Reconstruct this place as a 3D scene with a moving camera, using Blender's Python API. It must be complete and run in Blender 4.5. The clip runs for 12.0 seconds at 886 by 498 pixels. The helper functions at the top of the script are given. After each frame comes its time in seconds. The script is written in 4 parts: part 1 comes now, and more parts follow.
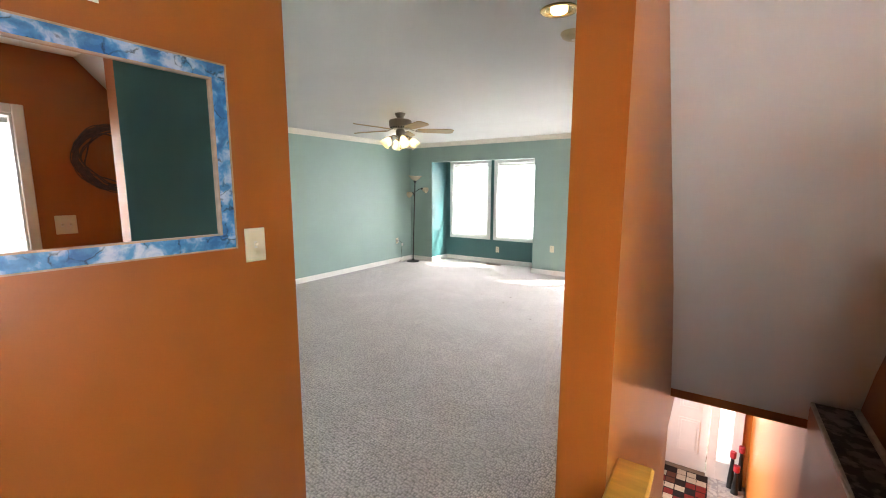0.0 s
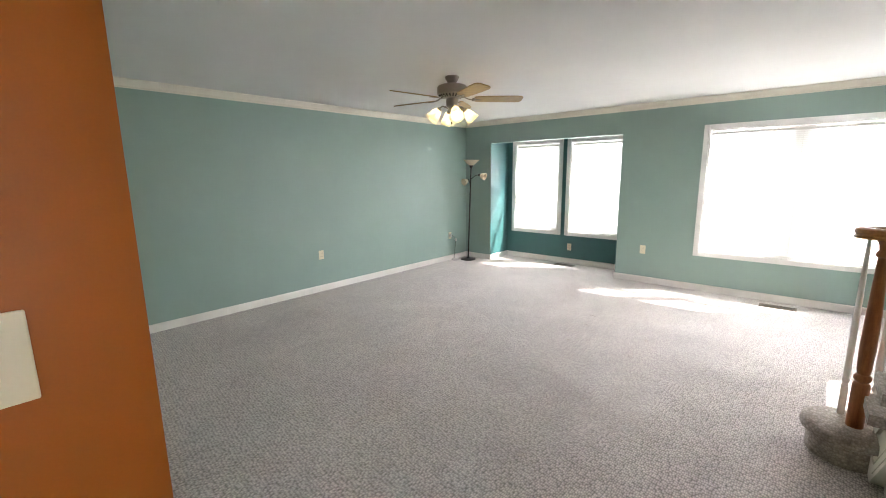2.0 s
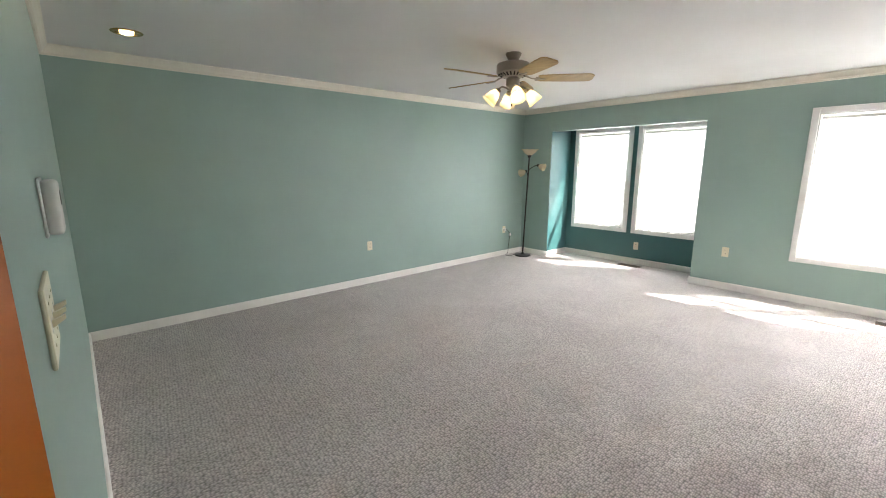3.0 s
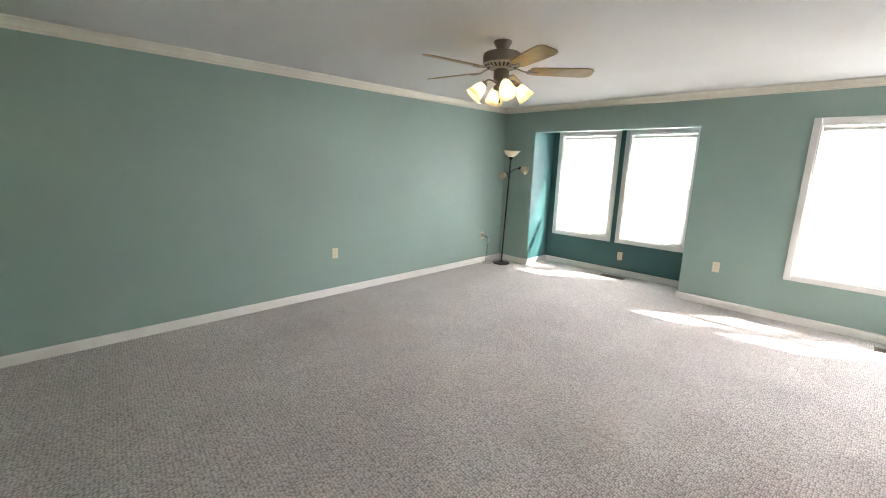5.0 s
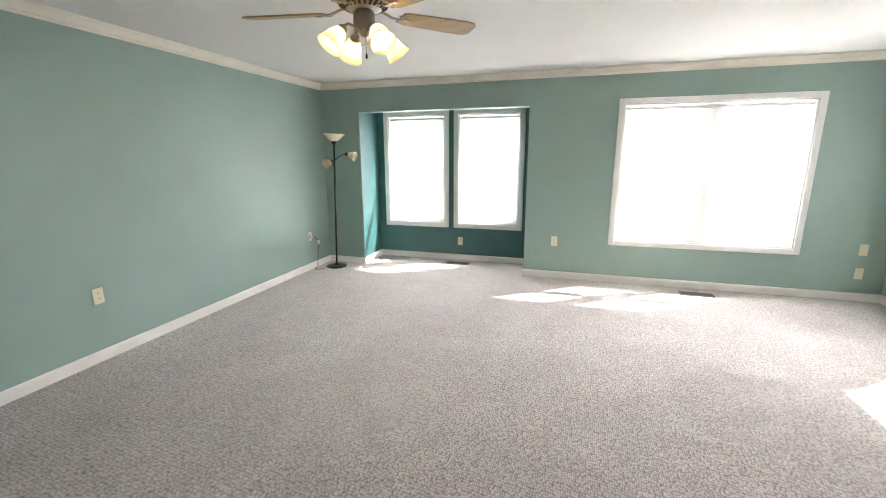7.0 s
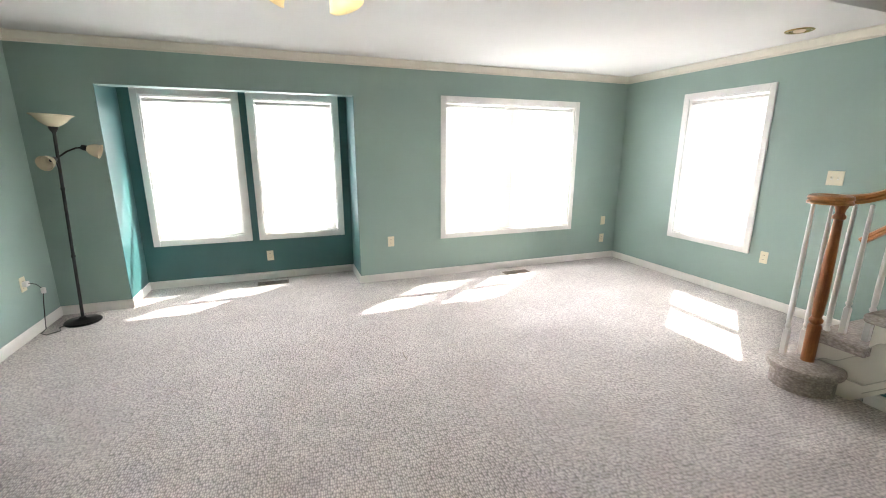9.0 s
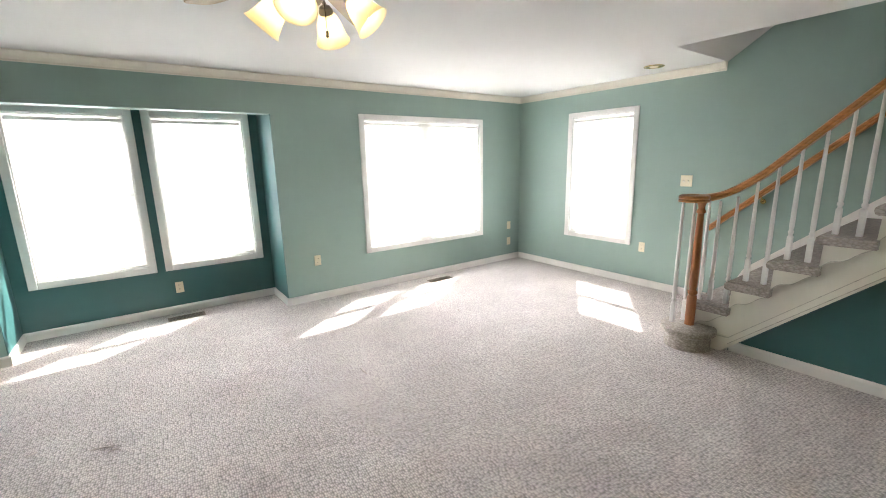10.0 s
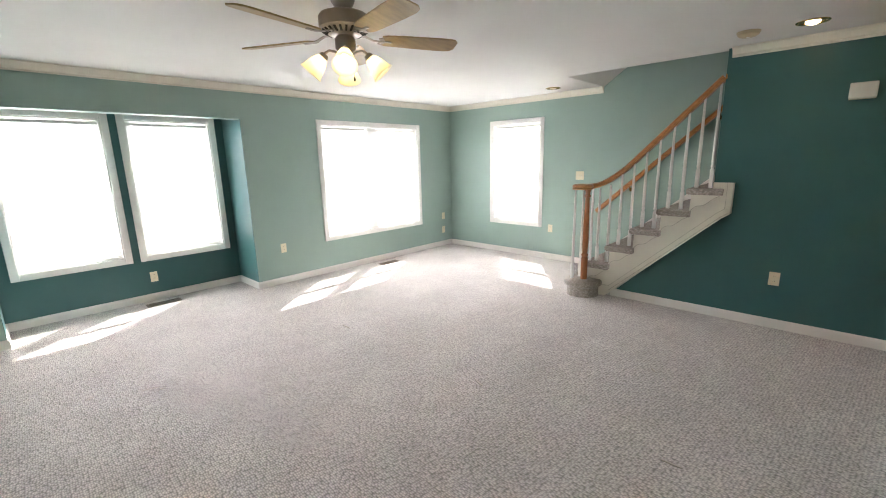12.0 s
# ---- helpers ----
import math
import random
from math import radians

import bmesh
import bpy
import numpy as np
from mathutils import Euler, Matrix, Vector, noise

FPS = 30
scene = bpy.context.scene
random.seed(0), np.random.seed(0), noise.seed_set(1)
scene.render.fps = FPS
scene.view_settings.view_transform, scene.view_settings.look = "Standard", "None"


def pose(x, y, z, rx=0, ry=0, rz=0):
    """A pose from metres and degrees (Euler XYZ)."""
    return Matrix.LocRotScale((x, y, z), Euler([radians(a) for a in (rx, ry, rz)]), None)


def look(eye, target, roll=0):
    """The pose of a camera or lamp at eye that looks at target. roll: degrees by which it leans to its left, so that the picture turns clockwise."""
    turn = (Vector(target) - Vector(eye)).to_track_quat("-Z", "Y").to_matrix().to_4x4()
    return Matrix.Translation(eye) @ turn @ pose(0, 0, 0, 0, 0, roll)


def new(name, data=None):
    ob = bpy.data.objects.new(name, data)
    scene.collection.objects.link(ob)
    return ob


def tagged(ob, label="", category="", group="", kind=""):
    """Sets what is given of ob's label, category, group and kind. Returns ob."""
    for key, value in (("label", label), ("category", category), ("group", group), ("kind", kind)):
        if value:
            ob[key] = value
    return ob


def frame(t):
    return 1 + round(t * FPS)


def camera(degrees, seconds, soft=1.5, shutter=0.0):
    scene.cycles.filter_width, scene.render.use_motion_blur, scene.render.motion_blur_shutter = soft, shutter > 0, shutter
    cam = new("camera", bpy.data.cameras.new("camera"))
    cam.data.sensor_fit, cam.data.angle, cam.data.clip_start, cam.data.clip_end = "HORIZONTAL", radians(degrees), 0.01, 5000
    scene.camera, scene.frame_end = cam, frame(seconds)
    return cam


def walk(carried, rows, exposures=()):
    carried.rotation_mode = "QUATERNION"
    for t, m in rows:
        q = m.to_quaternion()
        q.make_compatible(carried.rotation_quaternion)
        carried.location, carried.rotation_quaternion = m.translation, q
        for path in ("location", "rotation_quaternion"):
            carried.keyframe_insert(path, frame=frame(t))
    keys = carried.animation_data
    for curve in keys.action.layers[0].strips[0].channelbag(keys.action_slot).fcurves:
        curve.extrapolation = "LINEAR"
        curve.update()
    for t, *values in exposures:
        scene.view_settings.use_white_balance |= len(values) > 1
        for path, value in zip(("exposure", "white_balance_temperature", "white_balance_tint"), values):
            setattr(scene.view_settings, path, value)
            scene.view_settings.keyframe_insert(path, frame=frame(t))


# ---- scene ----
cam = camera(93.5, 12.0, soft=1.0)
PATH = [
    (0, (-0.039, 0.032, 1.49), (-1.134, 1.681, 1.203), 0.1),
    (0.5, (-0.209, 0.29, 1.518), (-1.347, 1.912, 1.243), 0.6),
    (1, (-0.392, 0.538, 1.524), (-1.567, 2.131, 1.244), 0.1),
    (1.5, (-0.57, 0.784, 1.524), (-1.802, 2.328, 1.206), -0.6),
    (2, (-0.755, 0.98, 1.511), (-2.056, 2.457, 1.156), -0.7),
    (2.5, (-0.872, 1.117, 1.472), (-2.269, 2.498, 1.093), -0.9),
    (3, (-0.973, 1.205, 1.472), (-2.445, 2.502, 1.084), -0.1),
    (5, (-1.354, 1.532, 1.52), (-2.737, 2.92, 1.119), 1.7),
    (5.5, (-1.521, 1.649, 1.487), (-2.771, 3.155, 1.075), 0.9),
    (6, (-1.719, 1.769, 1.504), (-2.81, 3.389, 1.074), -0.0),
    (6.5, (-1.973, 1.854, 1.47), (-2.825, 3.614, 1.051), -0.1),
    (8.5, (-3.219, 2.27, 1.481), (-2.838, 4.176, 1.008), 0.1),
    (9, (-3.488, 2.459, 1.476), (-2.807, 4.281, 1.012), 0.1),
    (9.5, (-3.723, 2.551, 1.501), (-2.771, 4.252, 1.054), -0.3),
    (10, (-3.944, 2.501, 1.526), (-2.798, 4.086, 1.108), -1.3),
    (10.5, (-4.235, 2.393, 1.547), (-2.911, 3.839, 1.153), -1.0),
    (11, (-4.498, 2.268, 1.554), (-3.08, 3.619, 1.146), -0.6),
    (11.5, (-4.683, 2.092, 1.546), (-3.274, 3.451, 1.137), -1.1),
    (12, (-4.814, 1.977, 1.524), (-3.391, 3.316, 1.1), -1.3),
]
walk(cam, [(t, look(eye, target, roll)) for t, eye, target, roll in PATH],
     exposures=[(0.0, 2.48), (1.2, 2.34), (2.2, 2.2), (6.0, 2.16), (9.0, 2.16), (12.0, 2.23)])


# ---- world and large lights ----
world = bpy.data.worlds.new("world")
scene.world = world
world.use_nodes = True
wn, wl = world.node_tree.nodes, world.node_tree.links
sky = wn.new("ShaderNodeTexSky")
sky.sky_type, sky.sun_disc = "NISHITA", False
sky.sun_elevation, sky.sun_rotation = radians(46), radians(53)
wl.new(sky.outputs[0], wn["Background"].inputs[0])
wn["Background"].inputs[1].default_value = 0.06

SUN_WAY = Vector((-0.77, -0.58, -1.0))  # the way the sunlight goes
sun = new("sun", bpy.data.lights.new("sun", "SUN"))
sun.data.energy, sun.data.angle, sun.data.color = 5.0, radians(0.5), (1.0, 0.95, 0.88)
sun.matrix_world = look((8, 12, 14), Vector((8, 12, 14)) + SUN_WAY)


def area_light(name, eye, target, w, h, power, color=(0.955, 0.945, 1.0)):
    """Area lamp for the daylight of one window, or for the added foyer fill."""
    d = bpy.data.lights.new(name, "AREA")
    d.shape, d.size, d.size_y, d.energy, d.color = "RECTANGLE", w, h, power, color
    d.spread = radians(80)
    o = new(name, d)
    o.matrix_world = look(eye, target)
    return o


DAY = 16.0  # watts per square metre of window
area_light("daylight_wide_window", (-0.89, 7.32, 1.25), (-0.89, 0, 1.25), 1.8, 1.55, DAY * 2.7)
area_light("daylight_alcove_window", (-4.375, 7.87, 1.24), (-4.375, 0, 1.24), 0.86, 1.5, DAY * 1.25)
area_light("daylight_alcove_window", (-3.345, 7.87, 1.24), (-3.345, 0, 1.24), 0.86, 1.5, DAY * 1.25)
area_light("daylight_east_window", (1.10, 5.655, 1.27), (-5, 5.655, 1.27), 0.9, 1.6, DAY * 1.3)
area_light("daylight_hall_window", (1.26, 0.13, 1.3), (-5, 0.13, 4.6), 1.2, 1.4, DAY * 1.65)
area_light("daylight_sidelight", (0.275, 7.20, -1.65), (0.275, 0, -1.65), 0.16, 1.5, 11)
# added fill, no known source: brightens the foyer from an unseen side
area_light("fill_foyer_west", (-2.45, 5.6, -1.7), (0, 5.6, -1.7), 1.1, 1.2, 18)

# ---- materials ----


def mat(name, color, rough=0.6, metal=0.0, spec=0.5, vary=0.06, scale=6.0, grain=0.0, grain_scale=250.0,
        bump=0.0, bump_scale=200.0, second=None, mask_scale=3.0, per_object=0.0, stretch=(1, 1, 1)):
    """A painted or solid surface: colour varied at two scales, with fine relief."""
    m = bpy.data.materials.new(name)
    m.use_nodes = True
    n, l = m.node_tree.nodes, m.node_tree.links
    b = n["Principled BSDF"]
    b.inputs["Roughness"].default_value, b.inputs["Metallic"].default_value = rough, metal
    b.inputs["Specular IOR Level"].default_value = spec
    tc = n.new("ShaderNodeTexCoord")
    mp = n.new("ShaderNodeMapping")
    mp.inputs["Scale"].default_value = stretch
    l.new(tc.outputs["Object"], mp.inputs[0])
    big = n.new("ShaderNodeTexNoise")
    big.inputs["Scale"].default_value, big.inputs["Detail"].default_value = scale, 4
    l.new(mp.outputs[0], big.inputs["Vector"])
    ramp = n.new("ShaderNodeMapRange")
    ramp.inputs["From Min"].default_value, ramp.inputs["From Max"].default_value = 0.3, 0.7
    ramp.inputs["To Min"].default_value, ramp.inputs["To Max"].default_value = 1 - vary, 1 + vary
    l.new(big.outputs[0], ramp.inputs[0])
    base = n.new("ShaderNodeMix")
    base.data_type = "RGBA"
    base.inputs[6].default_value = (*color, 1)
    base.inputs[7].default_value = (*(second or color), 1)
    base.inputs[0].default_value = 0
    if second:
        mk = n.new("ShaderNodeTexNoise")
        mk.inputs["Scale"].default_value, mk.inputs["Detail"].default_value = mask_scale, 5
        l.new(mp.outputs[0], mk.inputs["Vector"])
        mr = n.new("ShaderNodeMapRange")
        mr.inputs["From Min"].default_value, mr.inputs["From Max"].default_value = 0.46, 0.55
        l.new(mk.outputs[0], mr.inputs[0])
        l.new(mr.outputs[0], base.inputs[0])
    mul = n.new("ShaderNodeVectorMath")
    mul.operation = "SCALE"
    l.new(base.outputs[2], mul.inputs[0])
    factor = ramp.outputs[0]
    if grain:
        fine = n.new("ShaderNodeTexNoise")
        fine.inputs["Scale"].default_value, fine.inputs["Detail"].default_value = grain_scale, 2
        l.new(mp.outputs[0], fine.inputs["Vector"])
        fr = n.new("ShaderNodeMapRange")
        fr.inputs["From Min"].default_value, fr.inputs["From Max"].default_value = 0.3, 0.7
        fr.inputs["To Min"].default_value, fr.inputs["To Max"].default_value = 1 - grain, 1 + grain
        l.new(fine.outputs[0], fr.inputs[0])
        mm = n.new("ShaderNodeMath")
        mm.operation = "MULTIPLY"
        l.new(factor, mm.inputs[0])
        l.new(fr.outputs[0], mm.inputs[1])
        factor = mm.outputs[0]
    if per_object:
        oi = n.new("ShaderNodeObjectInfo")
        orr = n.new("ShaderNodeMapRange")
        orr.inputs["To Min"].default_value, orr.inputs["To Max"].default_value = 1 - per_object, 1 + per_object
        l.new(oi.outputs["Random"], orr.inputs[0])
        m2 = n.new("ShaderNodeMath")
        m2.operation = "MULTIPLY"
        l.new(factor, m2.inputs[0])
        l.new(orr.outputs[0], m2.inputs[1])
        factor = m2.outputs[0]
    l.new(factor, mul.inputs["Scale"])
    l.new(mul.outputs[0], b.inputs["Base Color"])
    if bump:
        bt = n.new("ShaderNodeTexNoise")
        bt.inputs["Scale"].default_value, bt.inputs["Detail"].default_value = bump_scale, 3
        l.new(mp.outputs[0], bt.inputs["Vector"])
        bn = n.new("ShaderNodeBump")
        bn.inputs["Strength"].default_value, bn.inputs["Distance"].default_value = bump, 0.004
        l.new(bt.outputs[0], bn.inputs["Height"])
        l.new(bn.outputs[0], b.inputs["Normal"])
    return m


def carpet_mat(name, color, row=0.0105, flat=True):
    """Looped berber pile: rows of small loops with flecks, worn lanes and a soft relief."""
    m = bpy.data.materials.new(name)
    m.use_nodes = True
    n, l = m.node_tree.nodes, m.node_tree.links
    b = n["Principled BSDF"]
    b.inputs["Roughness"].default_value, b.inputs["Specular IOR Level"].default_value = 0.95, 0.1
    b.inputs["Sheen Weight"].default_value = 0.15
    tc = n.new("ShaderNodeTexCoord")
    warp = n.new("ShaderNodeTexNoise")
    warp.inputs["Scale"].default_value, warp.inputs["Detail"].default_value = 7, 2
    l.new(tc.outputs["Object"], warp.inputs["Vector"])
    add = n.new("ShaderNodeVectorMath")
    add.operation = "MULTIPLY_ADD"
    l.new(warp.outputs["Color"], add.inputs[0])
    add.inputs[1].default_value = (0.016, 0.016, 0.0)
    l.new(tc.outputs["Object"], add.inputs[2])
    vor = n.new("ShaderNodeTexVoronoi")
    vor.voronoi_dimensions = "2D" if flat else "3D"
    vor.inputs["Scale"].default_value, vor.inputs["Randomness"].default_value = 1.0 / row, 0.62 if flat else 0.8
    weave = n.new("ShaderNodeMapping")
    weave.inputs["Rotation"].default_value = (0, 0, radians(4))
    weave.inputs["Scale"].default_value = (1.0, 0.58, 1.0)
    l.new(add.outputs[0], weave.inputs[0])
    l.new(weave.outputs[0], vor.inputs["Vector"])
    # lighter loop tops, darker gaps: shade between the loops put into the colour
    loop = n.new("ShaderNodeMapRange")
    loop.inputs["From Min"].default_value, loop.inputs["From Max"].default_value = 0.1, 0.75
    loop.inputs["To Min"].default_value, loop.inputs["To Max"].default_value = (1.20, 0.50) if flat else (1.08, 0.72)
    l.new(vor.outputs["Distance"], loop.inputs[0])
    fleck = n.new("ShaderNodeMapRange")
    fleck.inputs["To Min"].default_value, fleck.inputs["To Max"].default_value = 0.80, 1.14
    sep = n.new("ShaderNodeSeparateColor")
    l.new(vor.outputs["Color"], sep.inputs[0])
    l.new(sep.outputs[0], fleck.inputs[0])
    lane = n.new("ShaderNodeTexNoise")
    lane.inputs["Scale"].default_value, lane.inputs["Detail"].default_value, lane.inputs["Roughness"].default_value = 1.6, 7, 0.78
    l.new(tc.outputs["Object"], lane.inputs["Vector"])
    lr = n.new("ShaderNodeMapRange")
    lr.inputs["From Min"].default_value, lr.inputs["From Max"].default_value = 0.3, 0.7
    lr.inputs["To Min"].default_value, lr.inputs["To Max"].default_value = 0.86, 1.12
    l.new(lane.outputs[0], lr.inputs[0])
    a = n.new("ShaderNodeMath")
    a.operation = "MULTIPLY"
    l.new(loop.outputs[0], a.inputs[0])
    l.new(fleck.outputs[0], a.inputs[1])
    c = n.new("ShaderNodeMath")
    c.operation = "MULTIPLY"
    l.new(a.outputs[0], c.inputs[0])
    l.new(lr.outputs[0], c.inputs[1])
    mul = n.new("ShaderNodeVectorMath")
    mul.operation = "SCALE"
    mul.inputs[0].default_value = color
    l.new(c.outputs[0], mul.inputs["Scale"])
    l.new(mul.outputs[0], b.inputs["Base Color"])
    bn = n.new("ShaderNodeBump")
    bn.inputs["Strength"].default_value, bn.inputs["Distance"].default_value = 0.6 if flat else 0.35, 0.007
    bn.invert = True
    l.new(vor.outputs["Distance"], bn.inputs["Height"])
    l.new(bn.outputs[0], b.inputs["Normal"])
    return m


def marbled(name):
    """Blue and white marbling with thin dark veins, as on a painted frame."""
    m = bpy.data.materials.new(name)
    m.use_nodes = True
    n, l = m.node_tree.nodes, m.node_tree.links
    b = n["Principled BSDF"]
    b.inputs["Roughness"].default_value = 0.3
    tc = n.new("ShaderNodeTexCoord")
    warp = n.new("ShaderNodeTexNoise")
    warp.inputs["Scale"].default_value, warp.inputs["Detail"].default_value = 14, 4
    l.new(tc.outputs["Object"], warp.inputs["Vector"])
    add = n.new("ShaderNodeVectorMath")
    add.operation = "MULTIPLY_ADD"
    add.inputs[1].default_value = (0.09, 0.09, 0.09)
    l.new(warp.outputs["Color"], add.inputs[0])
    l.new(tc.outputs["Object"], add.inputs[2])
    cloud = n.new("ShaderNodeTexNoise")
    cloud.inputs["Scale"].default_value, cloud.inputs["Detail"].default_value = 16, 5
    l.new(add.outputs[0], cloud.inputs["Vector"])
    ramp = n.new("ShaderNodeValToRGB")
    ramp.color_ramp.elements[0].position, ramp.color_ramp.elements[0].color = 0.36, (0.030, 0.14, 0.36, 1)
    ramp.color_ramp.elements[1].position, ramp.color_ramp.elements[1].color = 0.66, (0.52, 0.58, 0.70, 1)
    e = ramp.color_ramp.elements.new(0.50)
    e.color = (0.07, 0.265, 0.55, 1)
    e = ramp.color_ramp.elements.new(0.57)
    e.color = (0.30, 0.43, 0.64, 1)
    l.new(cloud.outputs[0], ramp.inputs[0])
    vein = n.new("ShaderNodeTexVoronoi")
    vein.feature = "DISTANCE_TO_EDGE"
    vein.inputs["Scale"].default_value = 11
    l.new(add.outputs[0], vein.inputs["Vector"])
    thin = n.new("ShaderNodeMapRange")
    thin.inputs["From Min"].default_value, thin.inputs["From Max"].default_value = 0.0, 0.035
    thin.inputs["To Max"].default_value = 1.0
    patch = n.new("ShaderNodeTexNoise")
    patch.inputs["Scale"].default_value = 24
    l.new(tc.outputs["Object"], patch.inputs["Vector"])
    depth = n.new("ShaderNodeMapRange")
    depth.inputs["From Min"].default_value, depth.inputs["From Max"].default_value = 0.44, 0.60
    depth.inputs["To Min"].default_value, depth.inputs["To Max"].default_value = 1.0, 0.22
    l.new(patch.outputs[0], depth.inputs[0])
    l.new(depth.outputs[0], thin.inputs["To Min"])
    l.new(vein.outputs["Distance"], thin.inputs[0])
    mul = n.new("ShaderNodeVectorMath")
    mul.operation = "SCALE"
    l.new(ramp.outputs[0], mul.inputs[0])
    l.new(thin.outputs[0], mul.inputs["Scale"])
    l.new(mul.outputs[0], b.inputs["Base Color"])
    return m


def glow(name, color, strength):
    m = bpy.data.materials.new(name)
    m.use_nodes = True
    b = m.node_tree.nodes["Principled BSDF"]
    b.inputs["Base Color"].default_value = (*color, 1)
    b.inputs["Emission Color"].default_value = (*color, 1)
    b.inputs["Emission Strength"].default_value = strength
    return m


def translucent(name, color, share, rough=0.4):
    """A thin sheet that lets part of the light through, diffused."""
    m = bpy.data.materials.new(name)
    m.use_nodes = True
    n, l = m.node_tree.nodes, m.node_tree.links
    b = n["Principled BSDF"]
    b.inputs["Base Color"].default_value, b.inputs["Roughness"].default_value = (*color, 1), rough
    t = n.new("ShaderNodeBsdfTranslucent")
    t.inputs[0].default_value = (*color, 1)
    mx = n.new("ShaderNodeMixShader")
    mx.inputs[0].default_value = share
    l.new(b.outputs[0], mx.inputs[1])
    l.new(t.outputs[0], mx.inputs[2])
    l.new(mx.outputs[0], n["Material Output"].inputs[0])
    return m


SAGE = mat("sage_paint", (0.295, 0.40, 0.355), 0.46, vary=0.03, scale=2.0, bump=0.06, bump_scale=140, grain=0.015)
TEAL = mat("dark_teal_paint", (0.046, 0.134, 0.134), 0.42, vary=0.05, scale=2.0, bump=0.05, bump_scale=140, grain=0.02)
ORANGE = mat("burnt_orange_paint", (0.36, 0.104, 0.015), 0.34, spec=0.4, vary=0.05, scale=2.5, bump=0.05, bump_scale=140, grain=0.02)
CEIL = mat("ceiling_paint", (0.73, 0.72, 0.70), 0.9, spec=0.2, vary=0.02, scale=1.5, bump=0.15, bump_scale=90)
TRIM = mat("cream_trim_paint", (0.78, 0.74, 0.64), 0.35, vary=0.03, scale=5, bump=0.04, bump_scale=60)
# grey of the ledge edging, also the painted shade lines on the stringer
EDGELINE = mat("grey_edge_and_shade_line", (0.55, 0.51, 0.43), 0.6, vary=0.2, scale=30)
WHITE = mat("white_window_paint", (0.80, 0.79, 0.76), 0.35, vary=0.03, scale=5)
BASE = mat("baseboard_paint", (0.80, 0.77, 0.72), 0.4, vary=0.04, scale=4)
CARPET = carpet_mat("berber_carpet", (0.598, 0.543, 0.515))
STAIRCARPET = carpet_mat("stair_carpet", (0.48, 0.42, 0.37), 0.012, False)
OAK = mat("honey_oak", (0.45, 0.19, 0.055), 0.3, vary=0.22, scale=9, stretch=(9, 1, 9), grain=0.12, grain_scale=60, bump=0.05)
OAKDARK = mat("turned_oak", (0.34, 0.12, 0.036), 0.3, vary=0.2, scale=9, stretch=(9, 9, 0.8), grain=0.12, grain_scale=60, bump=0.05)
IVORY = mat("ivory_plastic", (0.76, 0.70, 0.52), 0.35, vary=0.02)
TANPL = mat("yellowed_plastic", (0.52, 0.43, 0.27), 0.45, vary=0.04)
SLOT = mat("dark_slot", (0.03, 0.027, 0.02), 0.6)
PLASTIC = mat("white_plastic", (0.78, 0.77, 0.73), 0.4, vary=0.02)
NICKEL = mat("brushed_nickel", (0.33, 0.29, 0.25), 0.42, metal=0.8, vary=0.08, scale=12)
BLADE = mat("maple_blade", (0.36, 0.245, 0.105), 0.4, vary=0.15, scale=7, stretch=(1, 6, 6), grain=0.06, grain_scale=70)
BRASS = mat("polished_brass", (0.55, 0.38, 0.14), 0.22, metal=1.0, vary=0.05)
BLACK = mat("black_metal", (0.018, 0.017, 0.016), 0.35, metal=0.3, vary=0.1)
BROWNMETAL = mat("vent_metal", (0.16, 0.12, 0.085), 0.45, metal=0.4, vary=0.1)
SHADE = translucent("alabaster_shade", (0.88, 0.82, 0.66), 0.60, 0.3)
SLAT = translucent("blind_slat", (0.86, 0.86, 0.84), 0.24, 0.4)
OPAL = mat("opal_glass_shade", (0.72, 0.62, 0.44), 0.22, vary=0.06)
BULB = glow("lit_bulb", (1.0, 0.80, 0.50), 7.0)
CANBULB = glow("lit_reflector", (1.0, 0.80, 0.50), 6.0)
MIRROR = mat("mirror_glass", (0.86, 0.88, 0.88), 0.0, metal=1.0, vary=0.0)
BLUE = marbled("blue_marbled_frame")
GILT = mat("worn_gilt_edge", (0.46, 0.30, 0.20), 0.45, vary=0.2, scale=30)
CAPWOOD = mat("varnished_pale_wood", (0.62, 0.33, 0.06), 0.3, vary=0.12, scale=9, stretch=(1, 8, 1), grain=0.06)
TWIG = mat("grapevine_twig", (0.085, 0.042, 0.028), 0.8, vary=0.4, scale=40, bump=0.4)
STONE = mat("dark_marbled_ledge", (0.05, 0.035, 0.028), 0.4, vary=0.4, scale=14, second=(0.22, 0.19, 0.17), mask_scale=18)
DOORP = mat("entry_door_paint", (0.72, 0.66, 0.60), 0.45, vary=0.04)
TILE = mat("foyer_tile", (0.55, 0.53, 0.50), 0.35, vary=0.15, scale=9, second=(0.36, 0.35, 0.34), mask_scale=12)
GROUT = mat("grout", (0.35, 0.33, 0.31), 0.9)
WOODFLOOR = mat("hall_floor_wood", (0.24, 0.13, 0.06), 0.4, vary=0.25, scale=6, stretch=(1, 8, 1), grain=0.1)
RED = mat("red_candle_wax", (0.30, 0.012, 0.02), 0.4, vary=0.1)
GRASS = mat("lawn", (0.08, 0.13, 0.04), 0.95, vary=0.3, scale=3, grain=0.3)
RUGS = [mat("rug_wool", c, 0.95, spec=0.1, vary=0.12, scale=30, bump=0.5, bump_scale=300)
        for c in ((0.16, 0.025, 0.02), (0.022, 0.016, 0.015), (0.42, 0.36, 0.27), (0.10, 0.04, 0.025))]
